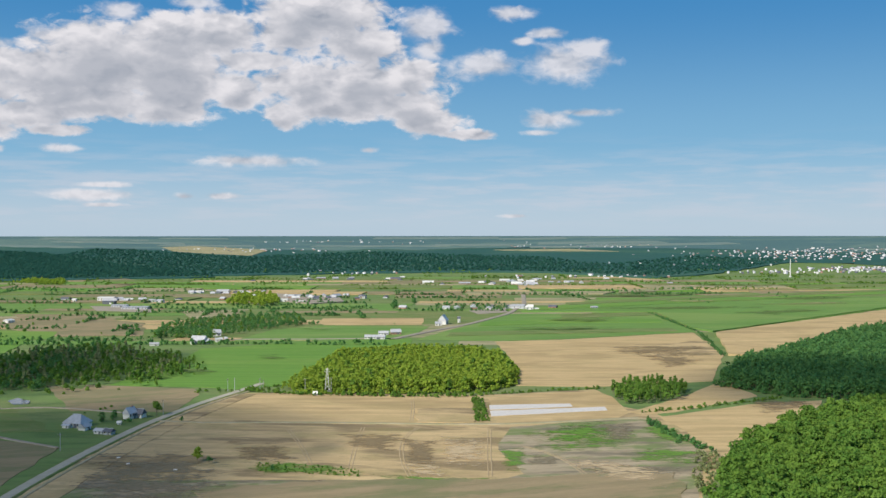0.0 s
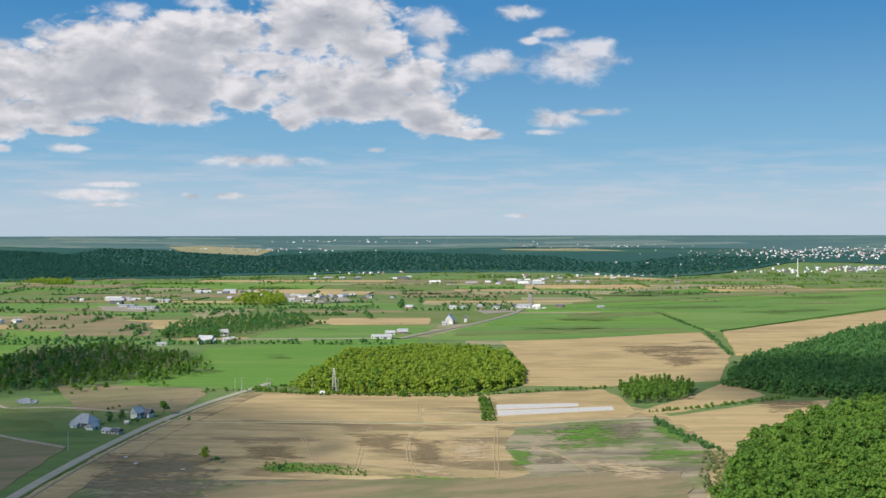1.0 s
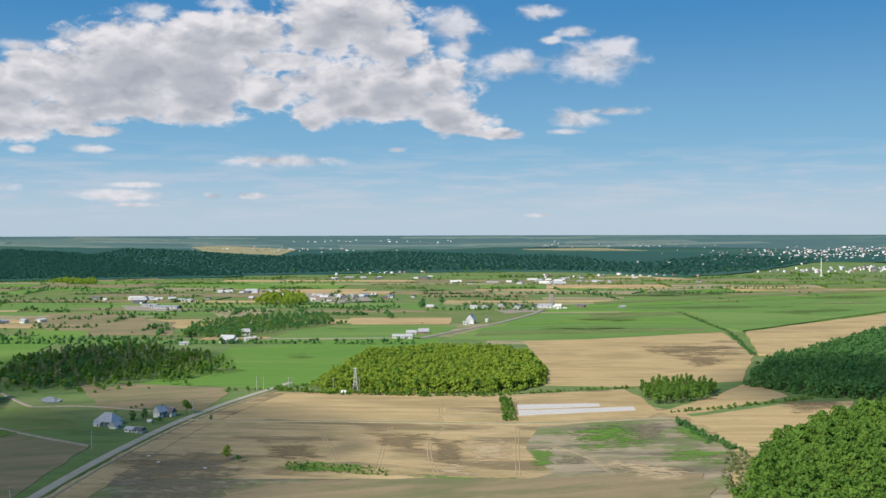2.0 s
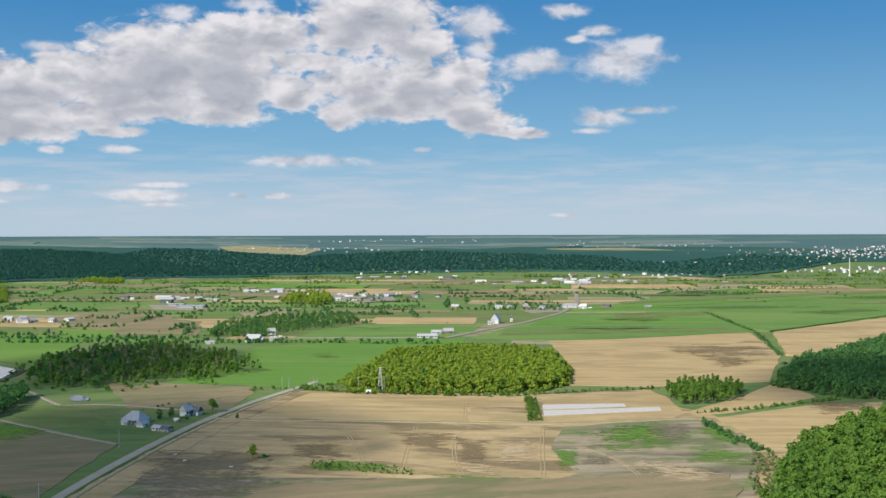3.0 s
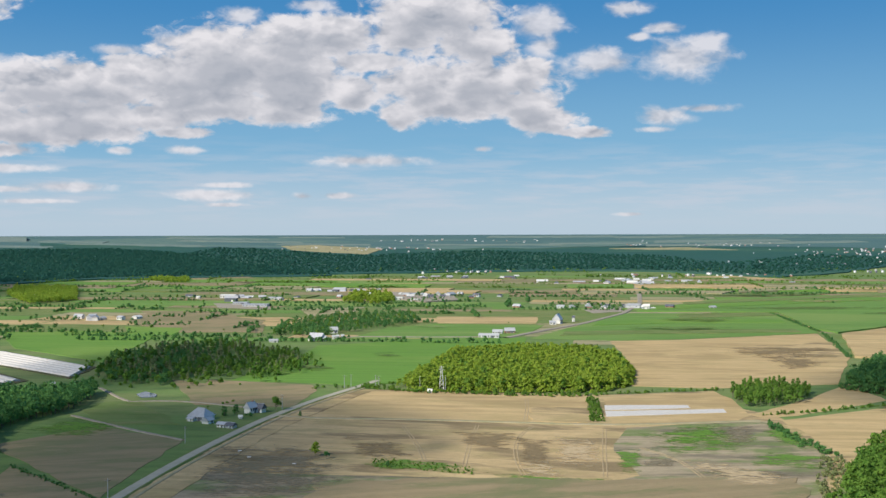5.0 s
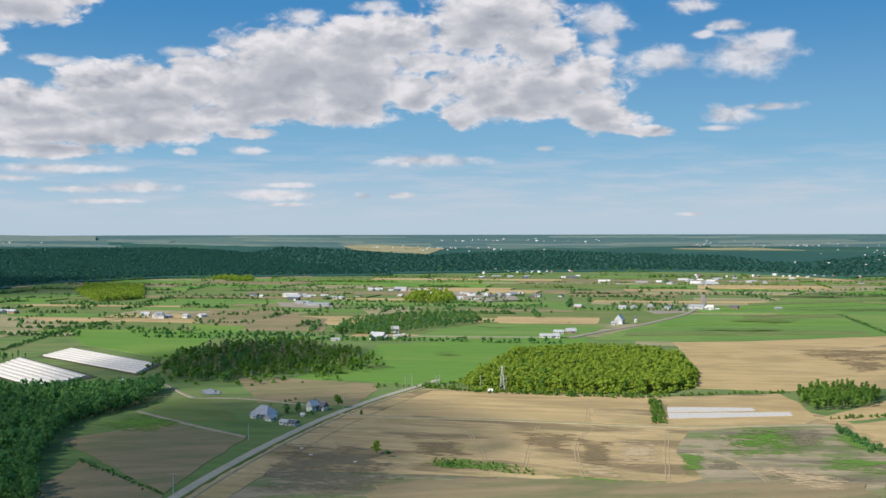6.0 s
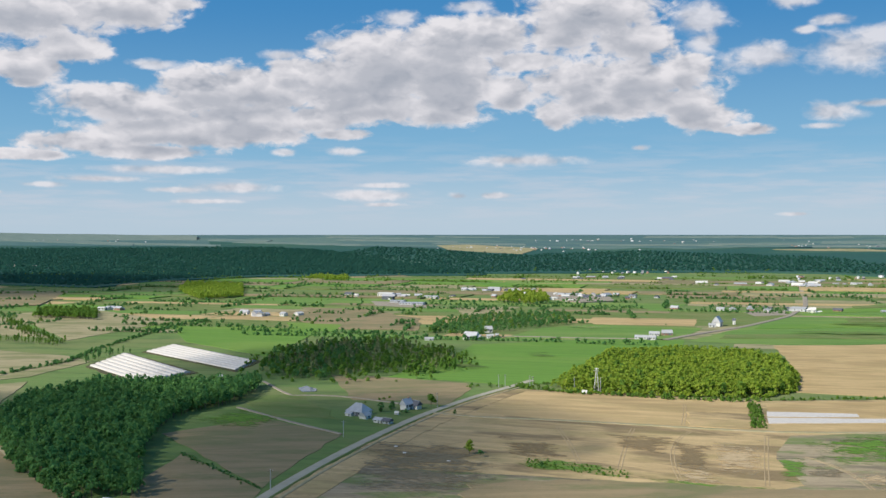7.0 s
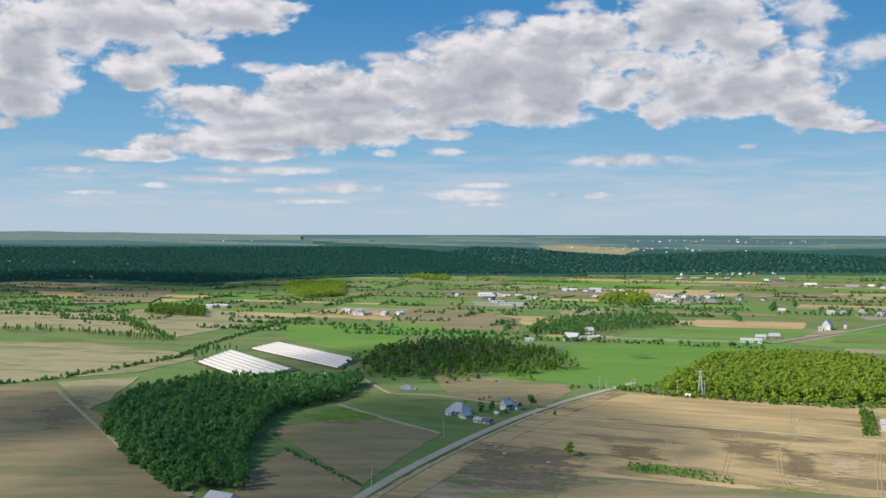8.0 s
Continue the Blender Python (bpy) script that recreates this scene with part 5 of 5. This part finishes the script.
# farms on the plain
building("barn", (-255.7, 1093.0), -14, 15, 11, 4, 8.5, M_WHITE, M_PALE_ROOF, "white barn with a pale metal roof", "barn", windows=4)
building("barn_wing", (-248.5, 1092.3), -14, 7, 8, 3, 5.5, M_WHITE, M_PALE_ROOF, "low wing of a white barn", "barn", windows=2)
building("house", (-254.9, 1175.7), 20, 8, 7, 4.5, 7.5, M_WHITE, M_PALE_ROOF, "white farmhouse among trees", "house", windows=3)
for px in ((-240.6, 1108.5), (-237.5, 1114.1), (-233.3, 1119.5)):
    building("silo_shed", px, 10, 3, 3, 3.4, 4.6, M_WHITE, M_PALE_ROOF, "small white farm outbuilding", "shed", group="small white outbuildings")
building("poultry_barn", (-74.5, 1141.7), -4, 22, 8, 2.8, 4.6, M_WHITE, M_PALE_ROOF, "long low white livestock barn", "barn", windows=7)
building("poultry_barn", (-67.5, 1185.9), -4, 11, 7, 2.8, 4.8, M_WHITE, M_PALE_ROOF, "long low white livestock barn", "barn", windows=4)
building("farmhouse", (-54.2, 1192.3), 15, 11, 8, 3.4, 6.4, M_RED, M_PALE_ROOF, "farmhouse with brick walls and a pale roof", "house", windows=3)
building("barn", (0.4, 1325.0), 74, 12, 10, 6, 12.5, M_WHITE, M_PALE_ROOF, "tall white gabled barn", "barn", windows=3)
building("barn_wing", (-5.7, 1308.8), 0, 8, 6, 3, 5, M_WHITE, M_GREY, "low wing of a white barn", "barn", windows=2)
building("silo_shed", (20.5, 1350.0), 0, 3.5, 3.5, 6, 8, M_WHITE, M_DARK_ROOF, "narrow white tower shed", "shed")
building("shed", (133.2, 1579.3), -8, 7, 7, 5, 8, M_WHITE, M_WHITE, "white field shed with a white roof", "shed")
building("shed", (140.5, 1579.4), -8, 9, 6, 2, 3, M_WHITE, M_WHITE, "low white lean-to beside a field shed", "shed")
building("shed", (-91.0, 742.6), 0, 2.8, 2.4, 2.0, 3.0, M_WHITE, M_WHITE, "small white hut at the edge of the grove", "shed")
building("shed", (-378.6, 749.7), 20, 2.6, 2.4, 2.2, 3.2, M_WHITE, M_WHITE, "small white hut beside the tunnels", "shed")
building("shed", (-377.1, 739.9), 20, 1.8, 1.6, 1.4, 2, M_WHITE, M_WHITE, "tiny white hut beside the tunnels", "shed")
building("shed", (-322.7, 453.5), 40, 3, 2.2, 1.8, 2.6, M_WHITE, M_WHITE, "small white hut under the trees", "shed")
building("machine_shed", (-239.1, 379.2), -10, 12, 8, 3.4, 5.6, M_WHITE, M_PALE_ROOF, "shed with a pale grey metal roof", "shed", windows=2)
building("shed", (-297.8, 1074.8), 10, 9, 5, 2, 3.4, M_WHITE, M_GREY, "low grey shed among trees", "shed")
# the workshop yard
building("warehouse", (-571.9, 1776.7), -6, 28, 16, 7, 8.5, M_WHITE, M_WHITE, "white warehouse with a low white roof", "warehouse", windows=6)
building("warehouse", (-545.5, 1705.8), -6, 20, 10, 5, 6, M_DARK_ROOF, M_DARK_ROOF, "dark loading shed beside the warehouse", "warehouse")
building("warehouse", (-470.2, 1598.6), -3, 40, 20, 3.5, 4.6, M_GREY, M_GREY, "long grey-blue workshop roof", "warehouse", windows=8)
building("warehouse", (-507.6, 1638.6), -3, 24, 12, 3.5, 4.6, M_GREY, M_GREY, "long grey-blue workshop roof", "warehouse", windows=6)
building("warehouse", (-620.8, 1756.6), 0, 6, 6, 5, 6.5, M_WHITE, M_WHITE, "small white workshop beside the warehouses", "warehouse")
building("warehouse", (-269.6, 1770.3), 0, 12, 9, 4, 5.4, M_WHITE, M_WHITE, "white flat-roofed workshop on a paved lot", "warehouse")
building("warehouse", (-237.5, 1739.7), 0, 16, 8, 3, 4, M_WHITE, M_WHITE, "white flat-roofed workshop on a paved lot", "warehouse")
building("warehouse", (-268.3, 1893.3), 0, 26, 12, 4, 5, M_GREY, M_PALE_ROOF, "wide pale workshop roof on a paved lot", "warehouse")
field("yard", [(-322.7, 1984.0), (-188.9, 1888.2), (-166.0, 1749.5), (-214.1, 1697.3), (-281.3, 1785.8)], M_GRAVEL, "pale paved yard of the workshops", "yard")
field("yard", [(37.1, 1567.5), (95.9, 1603.8), (95.1, 1524.3), (50.8, 1491.4)], M_GRAVEL, "pale paved yard of the hamlet", "yard")
field("yard", [(-560.6, 1657.9), (-463.5, 1645.0), (-426.6, 1527.6), (-519.1, 1560.6)], M_GRAVEL, "pale paved yard of the warehouses", "yard")

# villages: loose groups of houses
VILLAGES = [((-253.9, 1859.9), 26, 130, 50), ((-537.6, 1785.8), 12, 90, 30), ((-419.7, 1993.8), 14, 110, 30), ((71.0, 1603.1), 14, 90, 22), ((178.3, 2377.3), 30, 200, 120),
            ((-225.0, 2515.2), 16, 150, 60), ((-207.8, 2810.5), 10, 150, 90), ((362.2, 2640.2), 16, 240, 60)]
FAR_VILLAGES = [((-733.5, 4005.7), 30, 330, 150), ((598.5, 4211.0), 26, 420, 150),
            ((1360.3, 3599.7), 170, 460, 300), ((1169.9, 2868.2), 100, 190, 110), ((1234.8, 3786.9), 60, 360, 150), ((910.3, 2787.7), 10, 160, 60), ((-496.7, 4520.4), 10, 300, 100),
            ((-622.9, 1334.4), 9, 70, 25), ((-879.2, 1370.4), 6, 40, 16), ((-2307.3, 2561.7), 18, 170, 110), ((-1693.9, 2062.7), 10, 120, 70), ((-1915.6, 2539.6), 8, 100, 60), ((-911.5, 1761.3), 5, 60, 25),
            ((-2673.2, 3782.9), 14, 400, 120), ((829.6, 3196.1), 16, 330, 120), ((862.4, 2785.5), 8, 120, 60), ((-78.8, 4532.3), 10, 600, 150)]
rng_v = random.Random(9)
town_v, town_f, town_s = [], [], []
TOWN_MATS = [M_WHITE, M_PALE_ROOF, M_GREY, M_DARK_ROOF, M_RED]


def town_house(x, y, turn, length, width, eave, ridge, wall, roof):
    """One small house of the far town, walls and a pitched roof."""
    k, c, n, z = len(town_v), math.cos(radians(turn)), math.sin(radians(turn)), rise(x, y) + 1.5
    for a, b, h in ((-1, -1, -3), (1, -1, -3), (1, 1, -3), (-1, 1, -3), (-1, -1, eave), (1, -1, eave), (1, 1, eave), (-1, 1, eave), (-1, 0, ridge), (1, 0, ridge)):
        u, v = a * length / 2, b * width / 2
        town_v.append((x + u * c - v * n, y + u * n + v * c, z + h))
    for f, m in (((0, 1, 5, 4), wall), ((2, 3, 7, 6), wall), ((1, 2, 6, 5), wall), ((3, 0, 4, 7), wall), ((4, 5, 9, 8), roof), ((6, 7, 8, 9), roof), ((5, 6, 9, 9), wall), ((7, 4, 8, 8), wall)):
        if f[2] == f[3]:
            continue
        town_f.append([k + i for i in f])
        town_s.append(m)


for centre, count, sx, sy in VILLAGES + FAR_VILLAGES:
    big = math.hypot(*centre) > 2650
    for i in range(int(count * 1.5) if big else count):
        x, y = centre[0] + rng_v.gauss(0, sx * 0.5), centre[1] + rng_v.gauss(0, sy * 0.5)
        if math.hypot(x, y) > 4800:
            continue
        shop = rng_v.random() < 0.12
        length = rng_v.uniform(15, 26) if shop else rng_v.uniform(8, 13)
        width = rng_v.uniform(9, 13) if shop else rng_v.uniform(7, 10)
        eave = rng_v.uniform(2.8, 5)
        turn, pitch = rng_v.uniform(-25, 25) + (90 if rng_v.random() < 0.3 else 0), rng_v.uniform(0.16, 0.38)
        roof, word = rng_v.choice(((M_PALE_ROOF, "pale"), (M_WHITE, "white"), (M_GREY, "grey"), (M_DARK_ROOF, "dark")))
        wall = rng_v.choice((M_WHITE, M_WHITE, M_GREY, M_RED, M_PALE_ROOF))
        if big:
            wall = rng_v.choice((M_WHITE, M_PALE_ROOF, M_GREY, M_RED, M_DARK_ROOF))
            town_house(x, y, turn, length * 0.5, width * 0.5, eave * 0.7, eave * 0.7 + width * 0.5 * pitch, TOWN_MATS.index(wall), TOWN_MATS.index(roof))
        else:
            building("workshop" if shop else "village_house", (x, y), turn, length, width, eave, eave + width * pitch, wall, roof,
                     f"small {'workshop' if shop else 'house'} with a {word} roof in a village", "house", group="village houses", door=False, windows=2)
tagged(quads_object("far_town", np.array(town_v), np.array(town_f), TOWN_MATS, np.array(town_s)), "scattered pale houses of far villages and a town", "houses", kind="stuff")

# ---- plastic tunnels on the fields ----
def tunnel(a, b, width, height):
    """A hooped plastic tunnel from a to b, with end walls."""
    base = new("plastic_tunnel")
    d = math.hypot(b[0] - a[0], b[1] - a[1])
    base.matrix_basis = pose(a[0], a[1], 0, 0, 0, math.degrees(math.atan2(b[1] - a[1], b[0] - a[0])))
    bm = bmesh.new()
    arcs = []
    n = max(4, int(d / 4))
    for i in range(n + 1):
        sag = 0.06 * math.sin(i * 2.1)
        arcs.append([bm.verts.new((d * i / n, -math.cos(math.pi * k / 8) * width / 2, math.sin(math.pi * k / 8) ** 0.8 * (height + sag))) for k in range(9)])
    for p, q in zip(arcs, arcs[1:]):
        for k in range(8):
            bm.faces.new((p[k], q[k], q[k + 1], p[k + 1]))
    bmesh.ops.recalc_face_normals(bm, faces=bm.faces[:])
    part("cover", bm, M_FILM, base)
    for x in (0, d):
        bm = bmesh.new()
        ring = [bm.verts.new((x + s * 0.05, -math.cos(math.pi * k / 8) * width / 2 * 0.99, math.sin(math.pi * k / 8) ** 0.8 * height * 0.98)) for s in (-1,) for k in range(9)]
        bm.faces.new(ring)
        part("end_wall", bm, M_FILM, base)
    return tagged(base, "long white plastic-covered growing tunnel", "greenhouse", "growing tunnels")


def tunnels(p, q, r, s, count):
    """count tunnels side by side between the edge p-q and the edge r-s."""
    along = Vector((q[0] - p[0], q[1] - p[1])).normalized()
    gap = abs((r[0] - p[0]) * along.y - (r[1] - p[1]) * along.x) / count
    for i in range(count):
        u = (i + 0.5) / count
        tunnel((p[0] + (r[0] - p[0]) * u, p[1] + (r[1] - p[1]) * u), (q[0] + (s[0] - q[0]) * u, q[1] + (s[1] - q[1]) * u), gap * 0.8, min(1.9, gap * 0.3))


for plot in ([(-524.0, 785.0), (-423.0, 702.0), (-410.0, 775.0), (-545.0, 886.0)], [(-534.0, 895.0), (-384.0, 787.0), (-393.0, 857.0), (-539.0, 968.0)]):
    field("tunnel_plot", plot, M_DARK_SOIL, "dark bare soil under the growing tunnels", "field")
tunnels((-518.1, 785.1), (-425.3, 710.9), (-541.9, 879.6), (-418.5, 774.7), 7)
tunnels((-529.1, 895.0), (-386.4, 794.8), (-535.3, 960.3), (-399.2, 857.1), 6)


# strips of white film in a field
field("film_strip", [(30.9, 698.0), (86.0, 704.1), (85.7, 692.2), (30.9, 679.7)], M_FILM, "strip of white mulch film on the soil", "film", jitter=0.6)
field("film_strip", [(30.7, 675.3), (106.7, 690.7), (106.6, 677.2), (30.6, 656.0)], M_FILM, "strip of white mulch film on the soil", "film", jitter=0.6)

# ---- clouds overhead, which shade parts of the plain ----
m_cloud, gr = material("cloud_vapour")
loc = place(gr)
far_out = gr.node("ShaderNodeVectorMath", operation="LENGTH")
gr.link(gr.vmath("MULTIPLY", loc, (1.0, 1.0, 0.3)), far_out.inputs[0])
wisp = gr.noise(loc, 1.6, 5.0, 0.55)
veil_fac = gr.remap(gr.math("ADD", far_out.outputs["Value"], gr.math("MULTIPLY", gr.math("SUBTRACT", wisp, 0.5), 0.6)), 1.0, 0.5)
vap, clear_air, blend = gr.node("ShaderNodeBsdfDiffuse"), gr.node("ShaderNodeBsdfTransparent"), gr.node("ShaderNodeMixShader")
vap.inputs[0].default_value = (0.9, 0.9, 0.92, 1)
gr.link(gr.math("MULTIPLY", veil_fac, 0.5), blend.inputs[0])
gr.link(clear_air.outputs[0], blend.inputs[1]), gr.link(vap.outputs[0], blend.inputs[2])
gr.link(blend.outputs[0], gr.node("ShaderNodeOutputMaterial").inputs[0])


def cloud(spot, rx, ry, turn, height, seed):
    """A cumulus cloud high up on the sun's side, whose shade falls on the spot."""
    bm = bmesh.new()
    bmesh.ops.create_icosphere(bm, subdivisions=4, radius=1.0)
    for v in bm.verts:
        n = noise.fractal(v.co * 2.2 + Vector((seed * 7.1, 0, 0)), 0.6, 2.0, 4)
        v.co *= 1.0 + 0.16 * n
        if v.co.z < 0:
            v.co.z *= 0.35
    ob = mesh_object("cloud", bm, m_cloud)
    at = Vector((spot[0], spot[1], 0)) + SUN_DIR * (height / SUN_DIR.z)
    ob.matrix_basis = pose(*at, 0, 0, turn) @ Matrix.Diagonal((rx, ry, 60.0, 1))
    return tagged(ob, "soft white fair-weather cumulus cloud overhead", "cloud", kind="structure")


cloud((-228, 512), 172, 225, 0, 900, 1)
cloud((-470, 520), 130, 140, 0, 900, 5)
cloud((-355, 865), 125, 185, 0, 900, 2)
cloud((300, 790), 140, 130, 0, 900, 3)
cloud((-1551, 1878), 700, 540, 15, 1500, 4)

# ---- masts ----
def mast(at, height, label):
    base = new("mast")
    base.matrix_basis = pose(at[0], at[1], rise(*at))
    bm = bmesh.new()
    bmesh.ops.create_cone(bm, segments=8, radius1=1.4, radius2=0.8, depth=height, cap_ends=True, matrix=Matrix.Translation((0, 0, height / 2)))
    part("pole", bm, M_WHITE, base)
    bm = bmesh.new()
    bmesh.ops.create_cone(bm, segments=8, radius1=3.2, radius2=3.2, depth=3, cap_ends=True, matrix=Matrix.Translation((0, 0, 1.2)))
    part("footing", bm, M_WHITE, base)
    return tagged(base, label, "mast")


mast((865.7, 2600.4), 45, "tall slim white mast on the plain")


def utility_pole(at, height):
    """A wooden line pole with a crossarm and insulators."""
    base = new("utility_pole")
    base.matrix_basis = pose(at[0], at[1], 0, 0, 0, 35)
    bm = bmesh.new()
    bmesh.ops.create_cone(bm, segments=8, radius1=0.22, radius2=0.15, depth=height + 0.4, cap_ends=True, matrix=Matrix.Translation((0, 0, height / 2 - 0.2)))
    part("pole", bm, M_STEEL, base)
    bm = bmesh.new()
    box(bm, -1.2, -0.08, height - 0.9, 1.2, 0.08, height - 0.7)
    part("crossarm", bm, M_BARK, base)
    for x in (-1.0, 0.0, 1.0):
        bm = bmesh.new()
        bmesh.ops.create_cone(bm, segments=6, radius1=0.08, radius2=0.06, depth=0.3, cap_ends=True, matrix=Matrix.Translation((x, 0, height - 0.55 if x else height + 0.1)))
        part("insulator", bm, M_WHITE, base)
    return tagged(base, "slim weathered line pole beside the road", "pole", "line poles")


for at in ((-178.4, 663.5), (-157.2, 760.5), (-152.7, 763.0), (-202.8, 551.2), (-192.5, 429.2), (-134.0, 762.1), (-130.6, 756.4)):
    utility_pole(at, 9.5)

# a pale lattice mast at the edge of the grove
at = (-83.8, 753.0)
lattice = tagged(new("lattice_mast"), "pale steel lattice mast at the grove's edge", "mast")
lattice.matrix_basis = pose(at[0], at[1], 0)
TOP = 18.0
corners = [(-1, -1), (1, -1), (1, 1), (-1, 1)]


def strut(name, a, b, r):
    a, b = Vector(a), Vector(b)
    bm = bmesh.new()
    bmesh.ops.create_cone(bm, segments=6, radius1=r, radius2=r, depth=(b - a).length, cap_ends=True,
                          matrix=Matrix.Translation((a + b) / 2) @ (b - a).to_track_quat("Z", "Y").to_matrix().to_4x4())
    part(name, bm, M_WHITE, lattice)


def girth(z):
    return 1.5 * (1 - z / TOP) + 0.25


for cx, cy in corners:
    strut("leg", (cx * girth(-0.3), cy * girth(-0.3), -0.3), (cx * girth(TOP), cy * girth(TOP), TOP), 0.14)
for k in range(6):
    za, zb = k * TOP / 6, (k + 1) * TOP / 6
    for (ax, ay), (bx, by) in zip(corners, corners[1:] + corners[:1]):
        strut("brace", (ax * girth(za), ay * girth(za), za), (bx * girth(zb), by * girth(zb), zb), 0.08)
strut("arm", (-2.2, 0, TOP * 0.86), (2.2, 0, TOP * 0.86), 0.12)
strut("arm", (-1.8, 0, TOP * 0.96), (1.8, 0, TOP * 0.96), 0.12)
utility_pole((-99.3, 749.8), 11)
utility_pole((-80.2, 746.6), 12)
